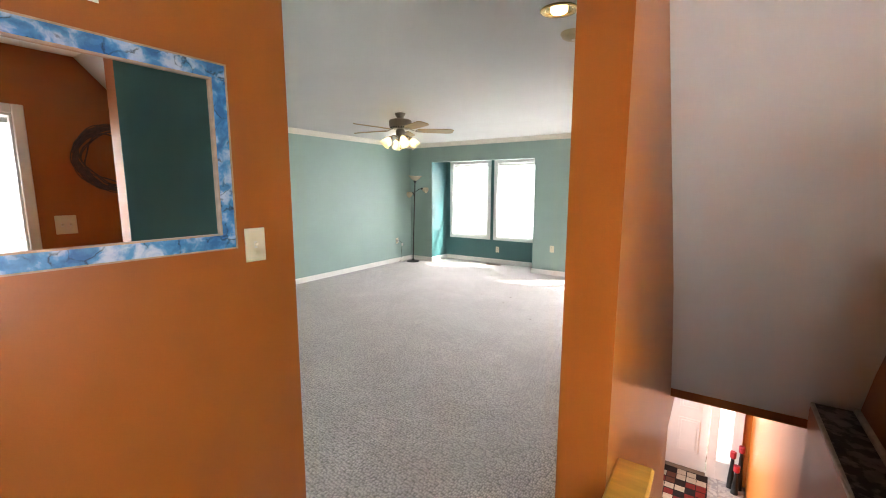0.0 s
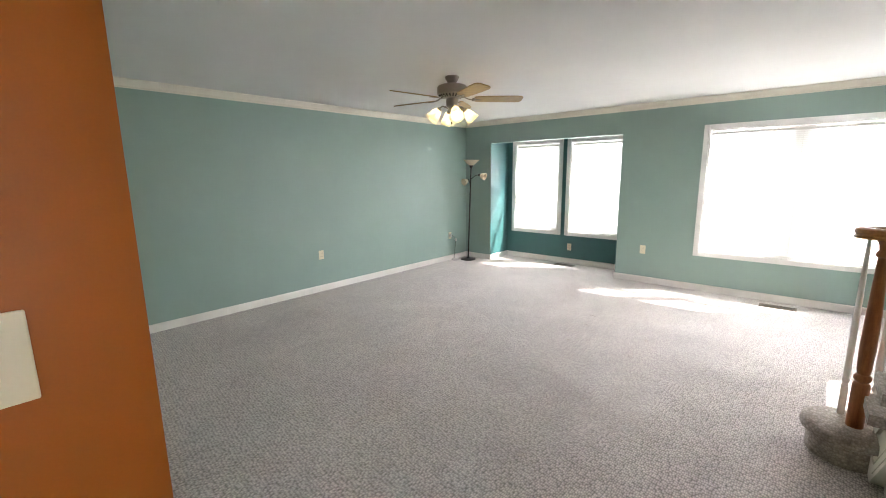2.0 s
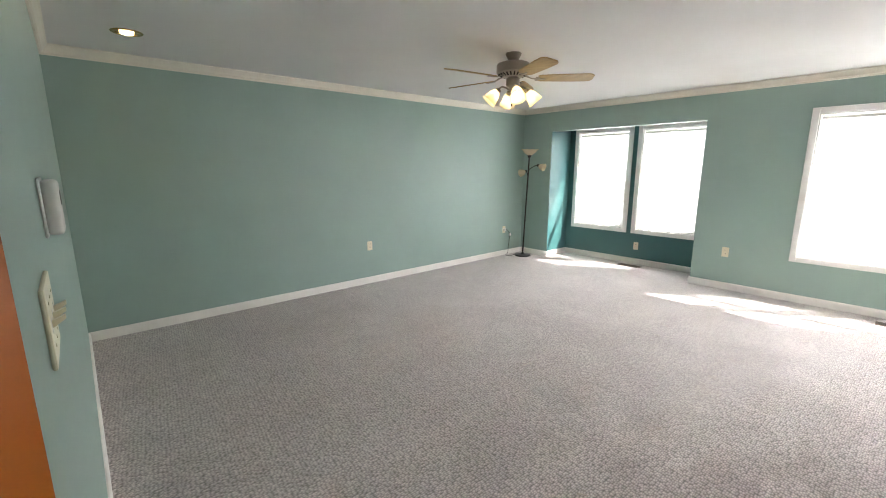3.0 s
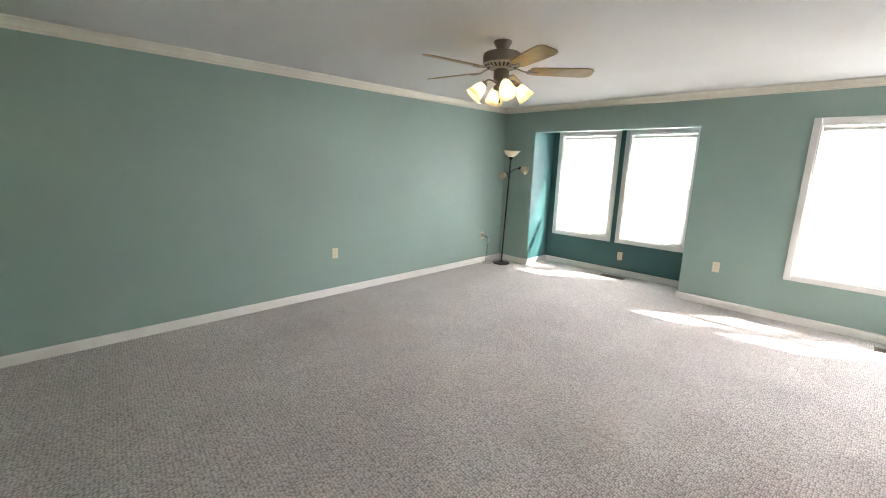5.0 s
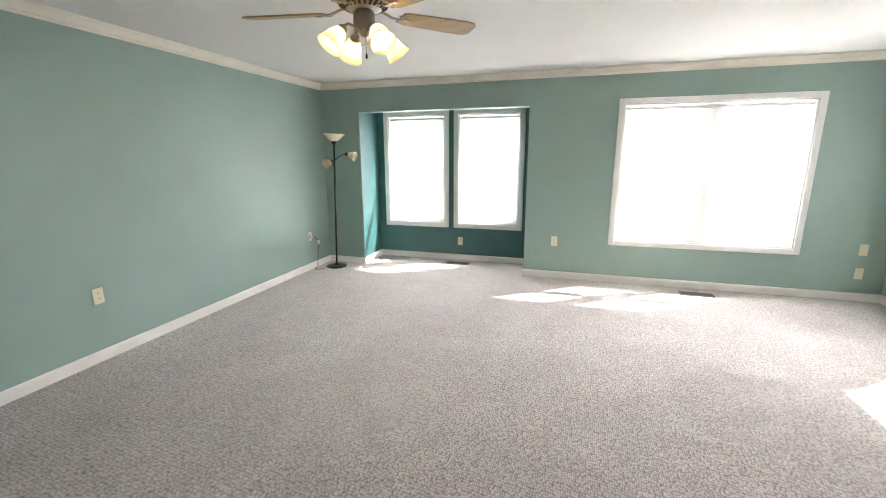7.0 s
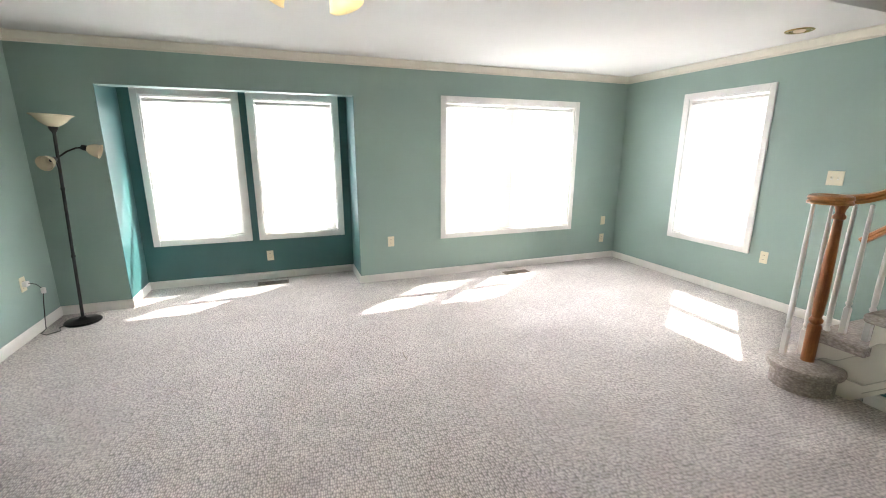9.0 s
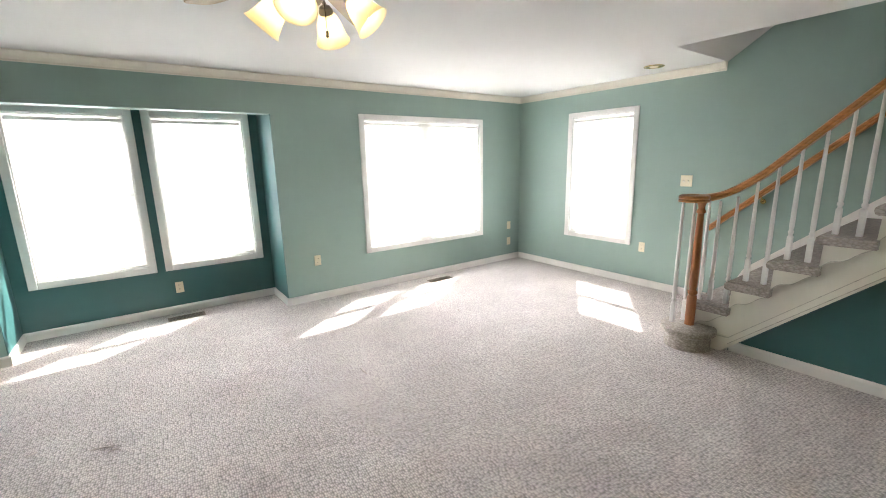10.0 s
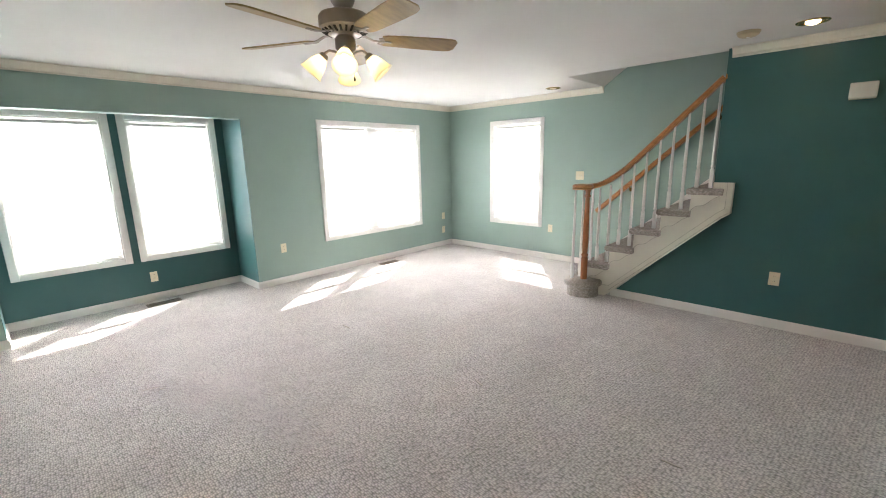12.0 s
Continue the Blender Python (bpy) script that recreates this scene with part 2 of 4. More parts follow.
BRICKISH = mat("outer_siding", (0.55, 0.52, 0.47), 0.8, vary=0.08)

glass = bpy.data.materials.new("window_glass")
glass.use_nodes = True
gb = glass.node_tree.nodes["Principled BSDF"]
gb.inputs["Transmission Weight"].default_value, gb.inputs["Roughness"].default_value, gb.inputs["IOR"].default_value = 1.0, 0.0, 1.45
GLASS = glass

# ---- mesh helpers ----


def part(name, bm, material, parent=None, label="", smooth=False, world=False):
    """One mesh object under a thing or a part. world: the mesh is given in the place's own coordinates, not the thing's."""
    me = bpy.data.meshes.new(name)
    bmesh.ops.recalc_face_normals(bm, faces=bm.faces)
    if smooth:
        for f in bm.faces:
            f.smooth = True
    bm.to_mesh(me)
    bm.free()
    for m in (material if isinstance(material, (list, tuple)) else [material]):
        me.materials.append(m)
    if smooth:
        me.set_sharp_from_angle(angle=radians(40))
    o = new(name, me)
    if parent is not None:
        o.parent = parent
        if world and parent.type == "EMPTY":
            o.matrix_parent_inverse = parent.matrix_basis.inverted()
    if label:
        o["label"] = label
    return o


def thing(name, at, label, category, group="", kind=""):
    """An Empty at a thing's base; its parts are built round the origin."""
    o = new(name)
    o.empty_display_size = 0.05
    o.matrix_basis = at if isinstance(at, Matrix) else Matrix.Translation(at)
    return tagged(o, label, category, group, kind)


def box(bm, x0, x1, y0, y1, z0, z1, bevel=0.0, segs=1):
    r = bmesh.ops.create_cube(bm, size=1.0)
    m = Matrix.Translation(((x0 + x1) / 2, (y0 + y1) / 2, (z0 + z1) / 2)) @ Matrix.Diagonal((abs(x1 - x0), abs(y1 - y0), abs(z1 - z0), 1))
    bmesh.ops.transform(bm, matrix=m, verts=r["verts"])
    if bevel:
        es = list({e for v in r["verts"] for e in v.link_edges})
        bmesh.ops.bevel(bm, geom=es, offset=bevel, segments=segs, affect="EDGES", profile=0.5)
    return bm


def boxbm(*a, **k):
    return box(bmesh.new(), *a, **k)


def lathe(bm, profile, segs=24, m=Matrix(), squeeze=None):
    """Turn (radius, z) pairs round z; a radius of 0 closes the end."""
    rings = []
    for r, z in profile:
        if r < 1e-6:
            rings.append([bm.verts.new(m @ Vector((0, 0, z)))])
        else:
            rings.append([bm.verts.new(m @ Vector((r * math.cos(2 * math.pi * i / segs), r * math.sin(2 * math.pi * i / segs), z))) for i in range(segs)])
    for a, b in zip(rings, rings[1:]):
        for i in range(segs):
            k = (i + 1) % segs
            vs = [a[i % len(a)], a[k % len(a)], b[k % len(b)], b[i % len(b)]]
            vs = list(dict.fromkeys(vs))
            if len(vs) > 2:
                bm.faces.new(vs)
    return bm


def prism(bm, poly, axis, lo, hi):
    """Extrude a polygon along an axis. poly: (y, z) for x, (x, z) for y, (x, y) for z."""
    def at(p, w):
        return {"x": (w, p[0], p[1]), "y": (p[0], w, p[1]), "z": (p[0], p[1], w)}[axis]
    a = [bm.verts.new(at(p, lo)) for p in poly]
    b = [bm.verts.new(at(p, hi)) for p in poly]
    bm.faces.new(a)
    bm.faces.new(list(reversed(b)))
    for i in range(len(poly)):
        k = (i + 1) % len(poly)
        bm.faces.new((a[i], b[i], b[k], a[k]))
    return bm


def sweep(bm, path, profile, up=Vector((0, 0, 1)), closed=False):
    """Carry a closed profile of (side, up) pairs along a path."""
    pts = [Vector(p) for p in path]
    rings = []
    for i, p in enumerate(pts):
        a = pts[i - 1] if (i or closed) else p
        b = pts[(i + 1) % len(pts)] if (i + 1 < len(pts) or closed) else p
        t = (b - a).normalized()
        side = t.cross(up)
        side = side.normalized() if side.length > 1e-4 else Vector((1, 0, 0))
        u = side.cross(t).normalized()
        rings.append([bm.verts.new(p + side * s + u * w) for s, w in profile])
    n = len(profile)
    pairs = list(zip(rings, rings[1:])) + ([(rings[-1], rings[0])] if closed else [])
    for a, b in pairs:
        for i in range(n):
            bm.faces.new((a[i], a[(i + 1) % n], b[(i + 1) % n], b[i]))
    if not closed:
        bm.faces.new(rings[0])
        bm.faces.new(list(reversed(rings[-1])))
    return bm


def circle(r, n=10):
    return [(r * math.cos(2 * math.pi * i / n), r * math.sin(2 * math.pi * i / n)) for i in range(n)]


def slab(name, axis, lo, hi, us, zs, holes, pick, label, category="wall"):
    """A wall of real thickness with openings cut through. axis: its normal; us, zs: its extent along the wall and up;
    holes: (u0, u1, z0, z1); pick(normal) gives the material's index."""
    U = sorted({*us, *[v for h in holes for v in h[:2]]})
    Z = sorted({*zs, *[v for h in holes for v in h[2:]]})
    full = [[not any(h[0] <= (U[i] + U[i + 1]) / 2 <= h[1] and h[2] <= (Z[j] + Z[j + 1]) / 2 <= h[3] for h in holes)
             for j in range(len(Z) - 1)] for i in range(len(U) - 1)]

    def solid(i, j):
        return 0 <= i < len(U) - 1 and 0 <= j < len(Z) - 1 and full[i][j]

    def at(w, u, z):
        return (w, u, z) if axis == "x" else (u, w, z)
    bm = bmesh.new()
    for i in range(len(U) - 1):
        for j in range(len(Z) - 1):
            if not full[i][j]:
                continue
            u0, u1, z0, z1 = U[i], U[i + 1], Z[j], Z[j + 1]
            quads = [[(w, u0, z0), (w, u1, z0), (w, u1, z1), (w, u0, z1)] for w in (lo, hi)]
            if not solid(i - 1, j):
                quads.append([(lo, u0, z0), (hi, u0, z0), (hi, u0, z1), (lo, u0, z1)])
            if not solid(i + 1, j):
                quads.append([(lo, u1, z0), (hi, u1, z0), (hi, u1, z1), (lo, u1, z1)])
            if not solid(i, j - 1):
                quads.append([(lo, u0, z0), (hi, u0, z0), (hi, u1, z0), (lo, u1, z0)])
            if not solid(i, j + 1):
                quads.append([(lo, u0, z1), (hi, u0, z1), (hi, u1, z1), (lo, u1, z1)])
            for q in quads:
                bm.faces.new([bm.verts.new(at(*p)) for p in q])
    bmesh.ops.remove_doubles(bm, verts=bm.verts, dist=1e-4)
    bmesh.ops.recalc_face_normals(bm, faces=bm.faces)
    mats, chooser = pick
    for f in bm.faces:
        f.material_index = chooser(f.normal)
    o = part(name, bm, mats)
    return tagged(o, label, category, kind="structure")


ONE = lambda n: 0
WEST, EAST, NORTH, SOUTH, CEILING = -5.50, 0.79, 7.02, 1.148, 2.385
STAIRWALL, HALLFACE, JAMB = -0.33, -0.212, 0.985
MIRRORWALL = -1.545
ALC0, ALC1, ALCBACK, ALCHEAD, ALCTOP = -4.955, -2.77, 7.565, 2.015, 2.14

# ---- structure ----
HOLE_C = (-1.755, -0.02, 0.505, 1.995)
HOLE_A = (-4.785, -3.955, 0.53, 1.998)
HOLE_B = (-3.755, -2.93, 0.53, 1.998)
HOLE_D = (5.235, 6.08, 0.53, 2.02)
HOLE_H = (-0.55, 0.80, 0.62, 1.96)
slab("wall_north", "y", NORTH, NORTH + 0.15, (WEST - 0.15, EAST + 0.15), (-0.3, 2.6), [HOLE_C, (ALC0, ALC1, -0.3, ALCHEAD)],
     ([SAGE, TEAL], lambda n: 0), "sage green painted window wall with an alcove opening")
slab("wall_alcove_back", "y", ALCBACK, ALCBACK + 0.15, (ALC0 - 0.15, ALC1 + 0.15), (-0.3, 2.3), [HOLE_A, HOLE_B],
     ([TEAL], ONE), "dark teal painted alcove wall round two windows")
slab("wall_alcove_west", "x", ALC0 - 0.15, ALC0, (NORTH + 0.15, ALCBACK), (-0.3, 2.3), [], ([TEAL], ONE), "dark teal painted alcove side wall in sunlight")
slab("wall_alcove_east", "x", ALC1, ALC1 + 0.15, (NORTH + 0.15, ALCBACK), (-0.3, 2.3), [], ([TEAL], ONE), "dark teal painted alcove side wall")
for nm, x0, x1 in (("wall_alcove_reveal_west", ALC0, ALC0 + 0.003), ("wall_alcove_reveal_east", ALC1 - 0.003, ALC1)):
    tagged(part(nm, boxbm(x0, x1, NORTH + 0.001, ALCBACK - 0.001, 0.0, ALCHEAD - 0.004), TEAL), "dark teal painted alcove return", "wall", kind="structure")
tagged(part("ceiling_alcove", boxbm(ALC0, ALC1, NORTH + 0.15, ALCBACK, ALCTOP, ALCTOP + 0.1), TEAL), "dark teal painted alcove ceiling behind the header", "ceiling", kind="structure")
slab("wall_west", "x", WEST - 0.15, WEST, (SOUTH - 0.12, NORTH), (-0.3, 2.6), [], ([SAGE], ONE), "long sage green painted wall with soft daylight sheen")
slab("wall_south", "y", SOUTH - 0.12, SOUTH, (WEST, MIRRORWALL), (-0.1, 2.6), [], ([SAGE, ORANGE], lambda n: 1 if n.x > 0.5 or n.y < -0.5 else 0),
     "sage green painted wall beside the hall opening")
slab("wall_mirror", "x", MIRRORWALL - 0.12, MIRRORWALL, (-3.3, SOUTH - 0.12), (-0.1, 2.6), [], ([ORANGE], ONE), "burnt orange painted hall wall")
slab("wall_east", "x", EAST, EAST + 0.15, (JAMB + 0.6, NORTH), (-0.3, 4.6), [HOLE_D], ([SAGE], ONE), "sage green painted wall along the stairs")
slab("wall_hall_east", "x", EAST - 0.004, EAST + 0.15, (-3.3, JAMB + 0.6), (-0.3, 4.6), [HOLE_H], ([ORANGE], ONE), "burnt orange painted hall wall with a window")
slab("wall_hall_south", "y", -3.45, -3.3, (MIRRORWALL - 0.12, EAST + 0.15), (-0.1, 2.6), [], ([ORANGE], ONE), "burnt orange painted hall end wall")
# wall between the room and the stairwell
bm = bmesh.new()
prism(bm, [(JAMB, -0.05), (3.67, -0.05), (3.67, 0.01), (2.79, 0.87), (2.79, 4.6), (JAMB, 4.6)], "x", STAIRWALL, HALLFACE)
bmesh.ops.recalc_face_normals(bm, faces=bm.faces)
for f in bm.faces:
    f.material_index = 0 if f.normal.x < -0.5 or f.normal.y > 0.5 else 1
tagged(part("wall_stair", bm, [TEAL, ORANGE]), "dark teal wall under the stairs, burnt orange on its hall side", "wall", kind="structure")

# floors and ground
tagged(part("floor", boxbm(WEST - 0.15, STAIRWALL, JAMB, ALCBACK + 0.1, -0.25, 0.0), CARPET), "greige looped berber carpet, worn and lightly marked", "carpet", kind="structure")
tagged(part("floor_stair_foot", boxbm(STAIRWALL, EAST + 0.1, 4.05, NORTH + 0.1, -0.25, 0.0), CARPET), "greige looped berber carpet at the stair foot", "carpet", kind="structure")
tagged(part("floor_hall", boxbm(MIRRORWALL - 0.1, EAST + 0.1, -3.35, JAMB, -0.25, 0.0), WOODFLOOR), "brown wood hall floor", "floor", kind="structure")
tagged(part("ground", boxbm(-400, 400, -400, 400, -3.1, -2.82), GRASS), "green lawn round the house", "lawn", kind="structure")

# ceilings, with the stair opening left free
bm = bmesh.new()
box(bm, WEST, STAIRWALL + 0.1, JAMB - 0.0, NORTH, CEILING, CEILING + 0.12)
tagged(part("ceiling", bm, CEIL), "white painted flat ceiling", "ceiling", kind="structure")
tagged(part("ceiling_stair_foot", boxbm(STAIRWALL + 0.1, EAST, 4.33, NORTH, CEILING, CEILING + 0.12), CEIL), "white painted flat ceiling", "ceiling", kind="structure")
tagged(part("ceiling_hall", boxbm(MIRRORWALL, EAST, -3.3, JAMB, CEILING, CEILING + 0.12), CEIL), "white painted hall ceiling", "ceiling", kind="structure")
tagged(part("ceiling_hall_edge", boxbm(HALLFACE, EAST, JAMB, 1.15, CEILING, CEILING + 0.12), CEIL), "white painted hall ceiling", "ceiling", kind="structure")
tagged(part("ceiling_stair_slope", prism(bmesh.new(), [(4.33, CEILING + 0.12), (4.33, CEILING), (1.30, 4.50), (1.30, 4.62)], "x", HALLFACE - 0.115, EAST), CEIL),
       "white sloping ceiling over the stairs", "ceiling", kind="structure")
tagged(part("ceiling_upper", boxbm(HALLFACE, EAST, 0.9, 1.30, 4.5, 4.62), CEIL), "white upper landing ceiling", "ceiling", kind="structure")
tagged(part("wall_upper_end", boxbm(HALLFACE, EAST, 0.85, 0.95, CEILING + 0.12, 4.6), SAGE), "sage green upper landing wall", "wall", kind="structure")
tagged(part("wall_upper_side", boxbm(STAIRWALL, HALLFACE, 2.79, 4.33, CEILING + 0.12, 4.6), SAGE), "sage green wall above the ceiling edge", "wall", kind="structure")
tagged(part("trim", boxbm(HALLFACE, EAST - 0.004, 2.944, 2.968, 0.17, 0.225), ORANGE), "burnt orange lower edge of the drop wall", "trim", kind="structure")
# unseen eaves, added so that the sun patches on the carpet end sooner
for nm, a in (("added_eave_north", (WEST - 0.5, EAST + 0.6, NORTH + 0.151, 7.48, 2.42, 2.50)), ("added_eave_east", (EAST + 0.151, EAST + 0.55, -3.5, 7.48, 2.42, 2.50)),
              ("added_eave_alcove", (ALC0 - 0.3, ALC1 + 0.3, ALCBACK + 0.151, ALCBACK + 0.37, 2.22, 2.30))):
    tagged(part(nm, boxbm(*a), BRICKISH), "unseen pale eave added to shorten the sun patches", "roof eave", kind="structure")
# soffit over the stairs down, and the lining wall beside it
SOFFIT = [(1.15, CEILING), (1.7, 1.80), (2.1, 1.39), (2.48, 0.98), (2.72, 0.62), (2.95, 0.215)]
tagged(part("ceiling_soffit", prism(bmesh.new(), SOFFIT + [(y + 0.05, z + 0.05) for y, z in reversed(SOFFIT)], "x", HALLFACE, EAST - 0.004), CEIL, smooth=True),
       "white sloping soffit over the stairs down", "ceiling", kind="structure")
tagged(part("wall_well_lining", prism(bmesh.new(), [(1.40, 0.345), (1.40, 2.10)] + SOFFIT[1:5] + [(2.87, 0.345)], "x", 0.635, EAST - 0.006), ORANGE),
       "burnt orange stairwell lining wall", "wall", kind="structure")


def mitred(name, pts, pr, material, label, cat):
    """A moulding along a line of wall corners, mitred, with (out, up) profile on the right-hand side."""
    bm = bmesh.new()
    P = [Vector((p[0], p[1])) for p in pts]
    z = pts[0][2]
    rings = []
    for i, p in enumerate(P):
        d1 = (p - P[i - 1]).normalized() if i else (P[1] - p).normalized()
        d2 = (P[i + 1] - p).normalized() if i + 1 < len(P) else d1
        n1, n2 = Vector((d1.y, -d1.x)), Vector((d2.y, -d2.x))
        b = n1 + n2
        b = b / b.dot(n1)
        rings.append([bm.verts.new((p.x + b.x * s, p.y + b.y * s, z + w)) for s, w in pr])
    n = len(pr)
    for a, b in zip(rings, rings[1:]):
        for i in range(n):
            bm.faces.new((a[i], a[(i + 1) % n], b[(i + 1) % n], b[i]))
    bm.faces.new(rings[0])
    bm.faces.new(list(reversed(rings[-1])))
    return tagged(part(name, bm, material), label, cat, kind="structure")


CROWN = [(0, 0), (0.056, 0), (0.056, -0.012), (0.046, -0.018), (0.030, -0.040), (0.022, -0.058), (0.013, -0.062), (0.013, -0.078), (0, -0.078)]
BASEPR = [(0, 0), (0.015, 0), (0.015, 0.060), (0.012, 0.072), (0.006, 0.080), (0, 0.082)]
cz = CEILING - 0.001
mitred("trim", [(MIRRORWALL, SOUTH, cz), (WEST, SOUTH, cz), (WEST, NORTH, cz), (EAST, NORTH, cz), (EAST, 4.33, cz)], CROWN, TRIM, "cream painted crown moulding", "crown moulding")
mitred("trim", [(STAIRWALL, JAMB + 0.01, cz), (STAIRWALL, 2.76, cz)][::-1], CROWN, TRIM, "cream painted crown moulding over the teal wall", "crown moulding")
mitred("baseboard", [(MIRRORWALL, SOUTH, 0.0), (WEST, SOUTH, 0.0), (WEST, NORTH, 0.0), (ALC0 + 0.003, NORTH, 0.0), (ALC0 + 0.003, ALCBACK, 0.0), (ALC1 - 0.003, ALCBACK, 0.0),
                     (ALC1 - 0.003, NORTH, 0.0), (EAST, NORTH, 0.0), (EAST, 4.12, 0.0)], BASEPR, BASE, "cream white painted baseboard", "baseboard")
mitred("baseboard", [(STAIRWALL, 3.66, 0.0), (STAIRWALL, JAMB + 0.01, 0.0)], BASEPR, BASE, "cream white painted baseboard under the stairs", "baseboard")


# ---- windows and blinds ----
def window(name, label, m, w, h, depth, casing, twin=False, top_casing=None, blind_tilt=60.0, blind=True):
    """A double-hung window in a hole w wide and h high. Local x runs along the wall, y outwards, z up, origin at the hole's lower middle inside."""
    top_casing = casing if top_casing is None else top_casing
    o = thing(name, m, label, "window", kind="structure")
    c = 0.018
    for nm, a in (("casing_side", (-w / 2 - casing, -w / 2, -c, 0, -casing, h + top_casing)), ("casing_side", (w / 2, w / 2 + casing, -c, 0, -casing, h + top_casing)),
                  ("casing_head", (-w / 2, w / 2, -c, 0, h, h + top_casing)), ("casing_sill", (-w / 2, w / 2, -c, 0, -casing, 0))):
        part(nm, boxbm(*a, bevel=0.004), WHITE, o)
    # jamb lining
    bm = bmesh.new()
    t = 0.012
    box(bm, -w / 2, -w / 2 + t, 0.0, depth, 0, h)
    box(bm, w / 2 - t, w / 2, 0.0, depth, 0, h)
    box(bm, -w / 2 + t, w / 2 - t, 0.0, depth, h - t, h)
    box(bm, -w / 2 + t, w / 2 - t, 0.0, depth, 0, t)
    part("jamb_lining", bm, WHITE, o)
    units = [(-w / 2 + t, -0.07), (0.07, w / 2 - t)] if twin else [(-w / 2 + t, w / 2 - t)]
    if twin:
        part("mullion", boxbm(-0.07, 0.07, depth - 0.06, depth, t, h - t), WHITE, o)
    mid = h * 0.5
    s = 0.060
    for a, b in units:
        for z0, z1, y in ((t, mid + 0.03, depth - 0.055), (mid - 0.03, h - t, depth - 0.025)):
            sash = bmesh.new()
            box(sash, a, a + s, y, y + 0.026, z0, z1)
            box(sash, b - s, b, y, y + 0.026, z0, z1)
            box(sash, a + s, b - s, y, y + 0.026, z0, z0 + s)
            box(sash, a + s, b - s, y, y + 0.026, z1 - s, z1)
            sh = part("sash", sash, WHITE, o)
            p = part("pane", boxbm(a + s, b - s, y + 0.011, y + 0.015, z0 + s, z1 - s), GLASS, sh)
            p.visible_shadow = False
    if blind:
        bw = w - 2 * t - 0.012
        bo = thing("window_blind", m, "white horizontal slat blind lowered over a bright window", "window blind", "window blinds")
        y = 0.035
        part("head_rail", boxbm(-bw / 2, bw / 2, y - 0.014, y + 0.014, h - t - 0.046, h - t - 0.018, bevel=0.002), PLASTIC, bo)
        part("bottom_rail", boxbm(-bw / 2, bw / 2, y - 0.011, y + 0.011, t + 0.003, t + 0.016, bevel=0.003), PLASTIC, bo)
        ang = radians(blind_tilt)
        sl = bmesh.new()
        prev = None
        for k in range(5):
            u = -0.0125 + 0.00625 * k
            crownz = 0.0016 * (1 - (u / 0.0125) ** 2)
            yy, zz = u * math.cos(ang) - crownz * math.sin(ang), u * math.sin(ang) + crownz * math.cos(ang)
            cur = [sl.verts.new((-bw / 2, yy, zz)), sl.verts.new((bw / 2, yy, zz))]
            if prev:
                sl.faces.new((prev[0], prev[1], cur[1], cur[0]))
            prev = cur
        n = int((h - 2 * t - 0.085) / 0.0215)
        first = part("slat", sl, SLAT, bo, smooth=True)
        first.location = (0, y, t + 0.030)
        for i in range(1, n + 1):
            q = new("slat", first.data)
            q.parent = bo
            q.location = (0, y + random.uniform(-0.0006, 0.0006), t + 0.030 + i * 0.0215)
        for cx in ((-bw * 0.36, 0.0, bw * 0.36) if w > 1.2 else (-bw * 0.36, bw * 0.36)):
            part("ladder_cord", boxbm(cx - 0.001, cx + 0.001, y - 0.014, y - 0.012, t + 0.01, h - t - 0.045), PLASTIC, bo)
        wand = sweep(bmesh.new(), [(-bw * 0.42, y - 0.022, h - t - 0.046), (-bw * 0.42, y - 0.024, h - t - 0.60)], circle(0.003, 6))
        part("tilt_wand", wand, PLASTIC, bo)
    return o


def facing_north(x, y, z):
    return Matrix.Translation((x, y, z))


def facing_east(x, y, z):
    return Matrix.Translation((x, y, z)) @ Matrix.Rotation(radians(-90), 4, "Z")


def hole_at(h):
    return (h[0] + h[1]) / 2, h[2], h[1] - h[0], h[3] - h[2]


u, z, w, h = hole_at(HOLE_C)
window("window_1", "wide white-framed window with a lowered white blind", facing_north(u, NORTH, z), w, h, 0.14, 0.06, twin=True, blind_tilt=60)
u, z, w, h = hole_at(HOLE_A)
window("window_2", "white-framed alcove window with a lowered white blind", facing_north(u, ALCBACK, z), w, h, 0.14, 0.065, top_casing=0.064)
u, z, w, h = hole_at(HOLE_B)
window("window_3", "white-framed alcove window with a lowered white blind", facing_north(u, ALCBACK, z), w, h, 0.14, 0.065, top_casing=0.064)
u, z, w, h = hole_at(HOLE_D)
window("window_4", "narrow white-framed window beside the stairs, blind lowered", facing_east(EAST, u, z), w, h, 0.14, 0.06, blind_tilt=52)
u, z, w, h = hole_at(HOLE_H)
window("window_5", "bright cream-framed hall window with a lowered blind", facing_east(EAST - 0.004, u, z), w, h, 0.14, 0.058, blind_tilt=60)


# ---- staircase up ----
def tread_z(k):
    return 0.17 if k == 1 else 0.36 + 0.211 * (k - 2)


def nose_y(k):
    return 3.955 - 0.242 * (k - 2)


RAILX = -0.290
stair = thing("staircase", (0.25, 3.6, 0.0), "carpeted staircase with white balusters and honey oak handrail", "staircase")
NEWEL = (-0.452, 3.92)


def stadium(cx, cy, r, x1, n=18):
    """Outline of a starting step with one round end."""
    pts = [(x1, 3.905), (x1, cy + r)]
    pts += [(cx - r * math.sin(1.27 * math.pi * i / n), cy + r * math.cos(1.27 * math.pi * i / n)) for i in range(n + 1)]
    pts.append((pts[-1][0], 3.905))
    return pts


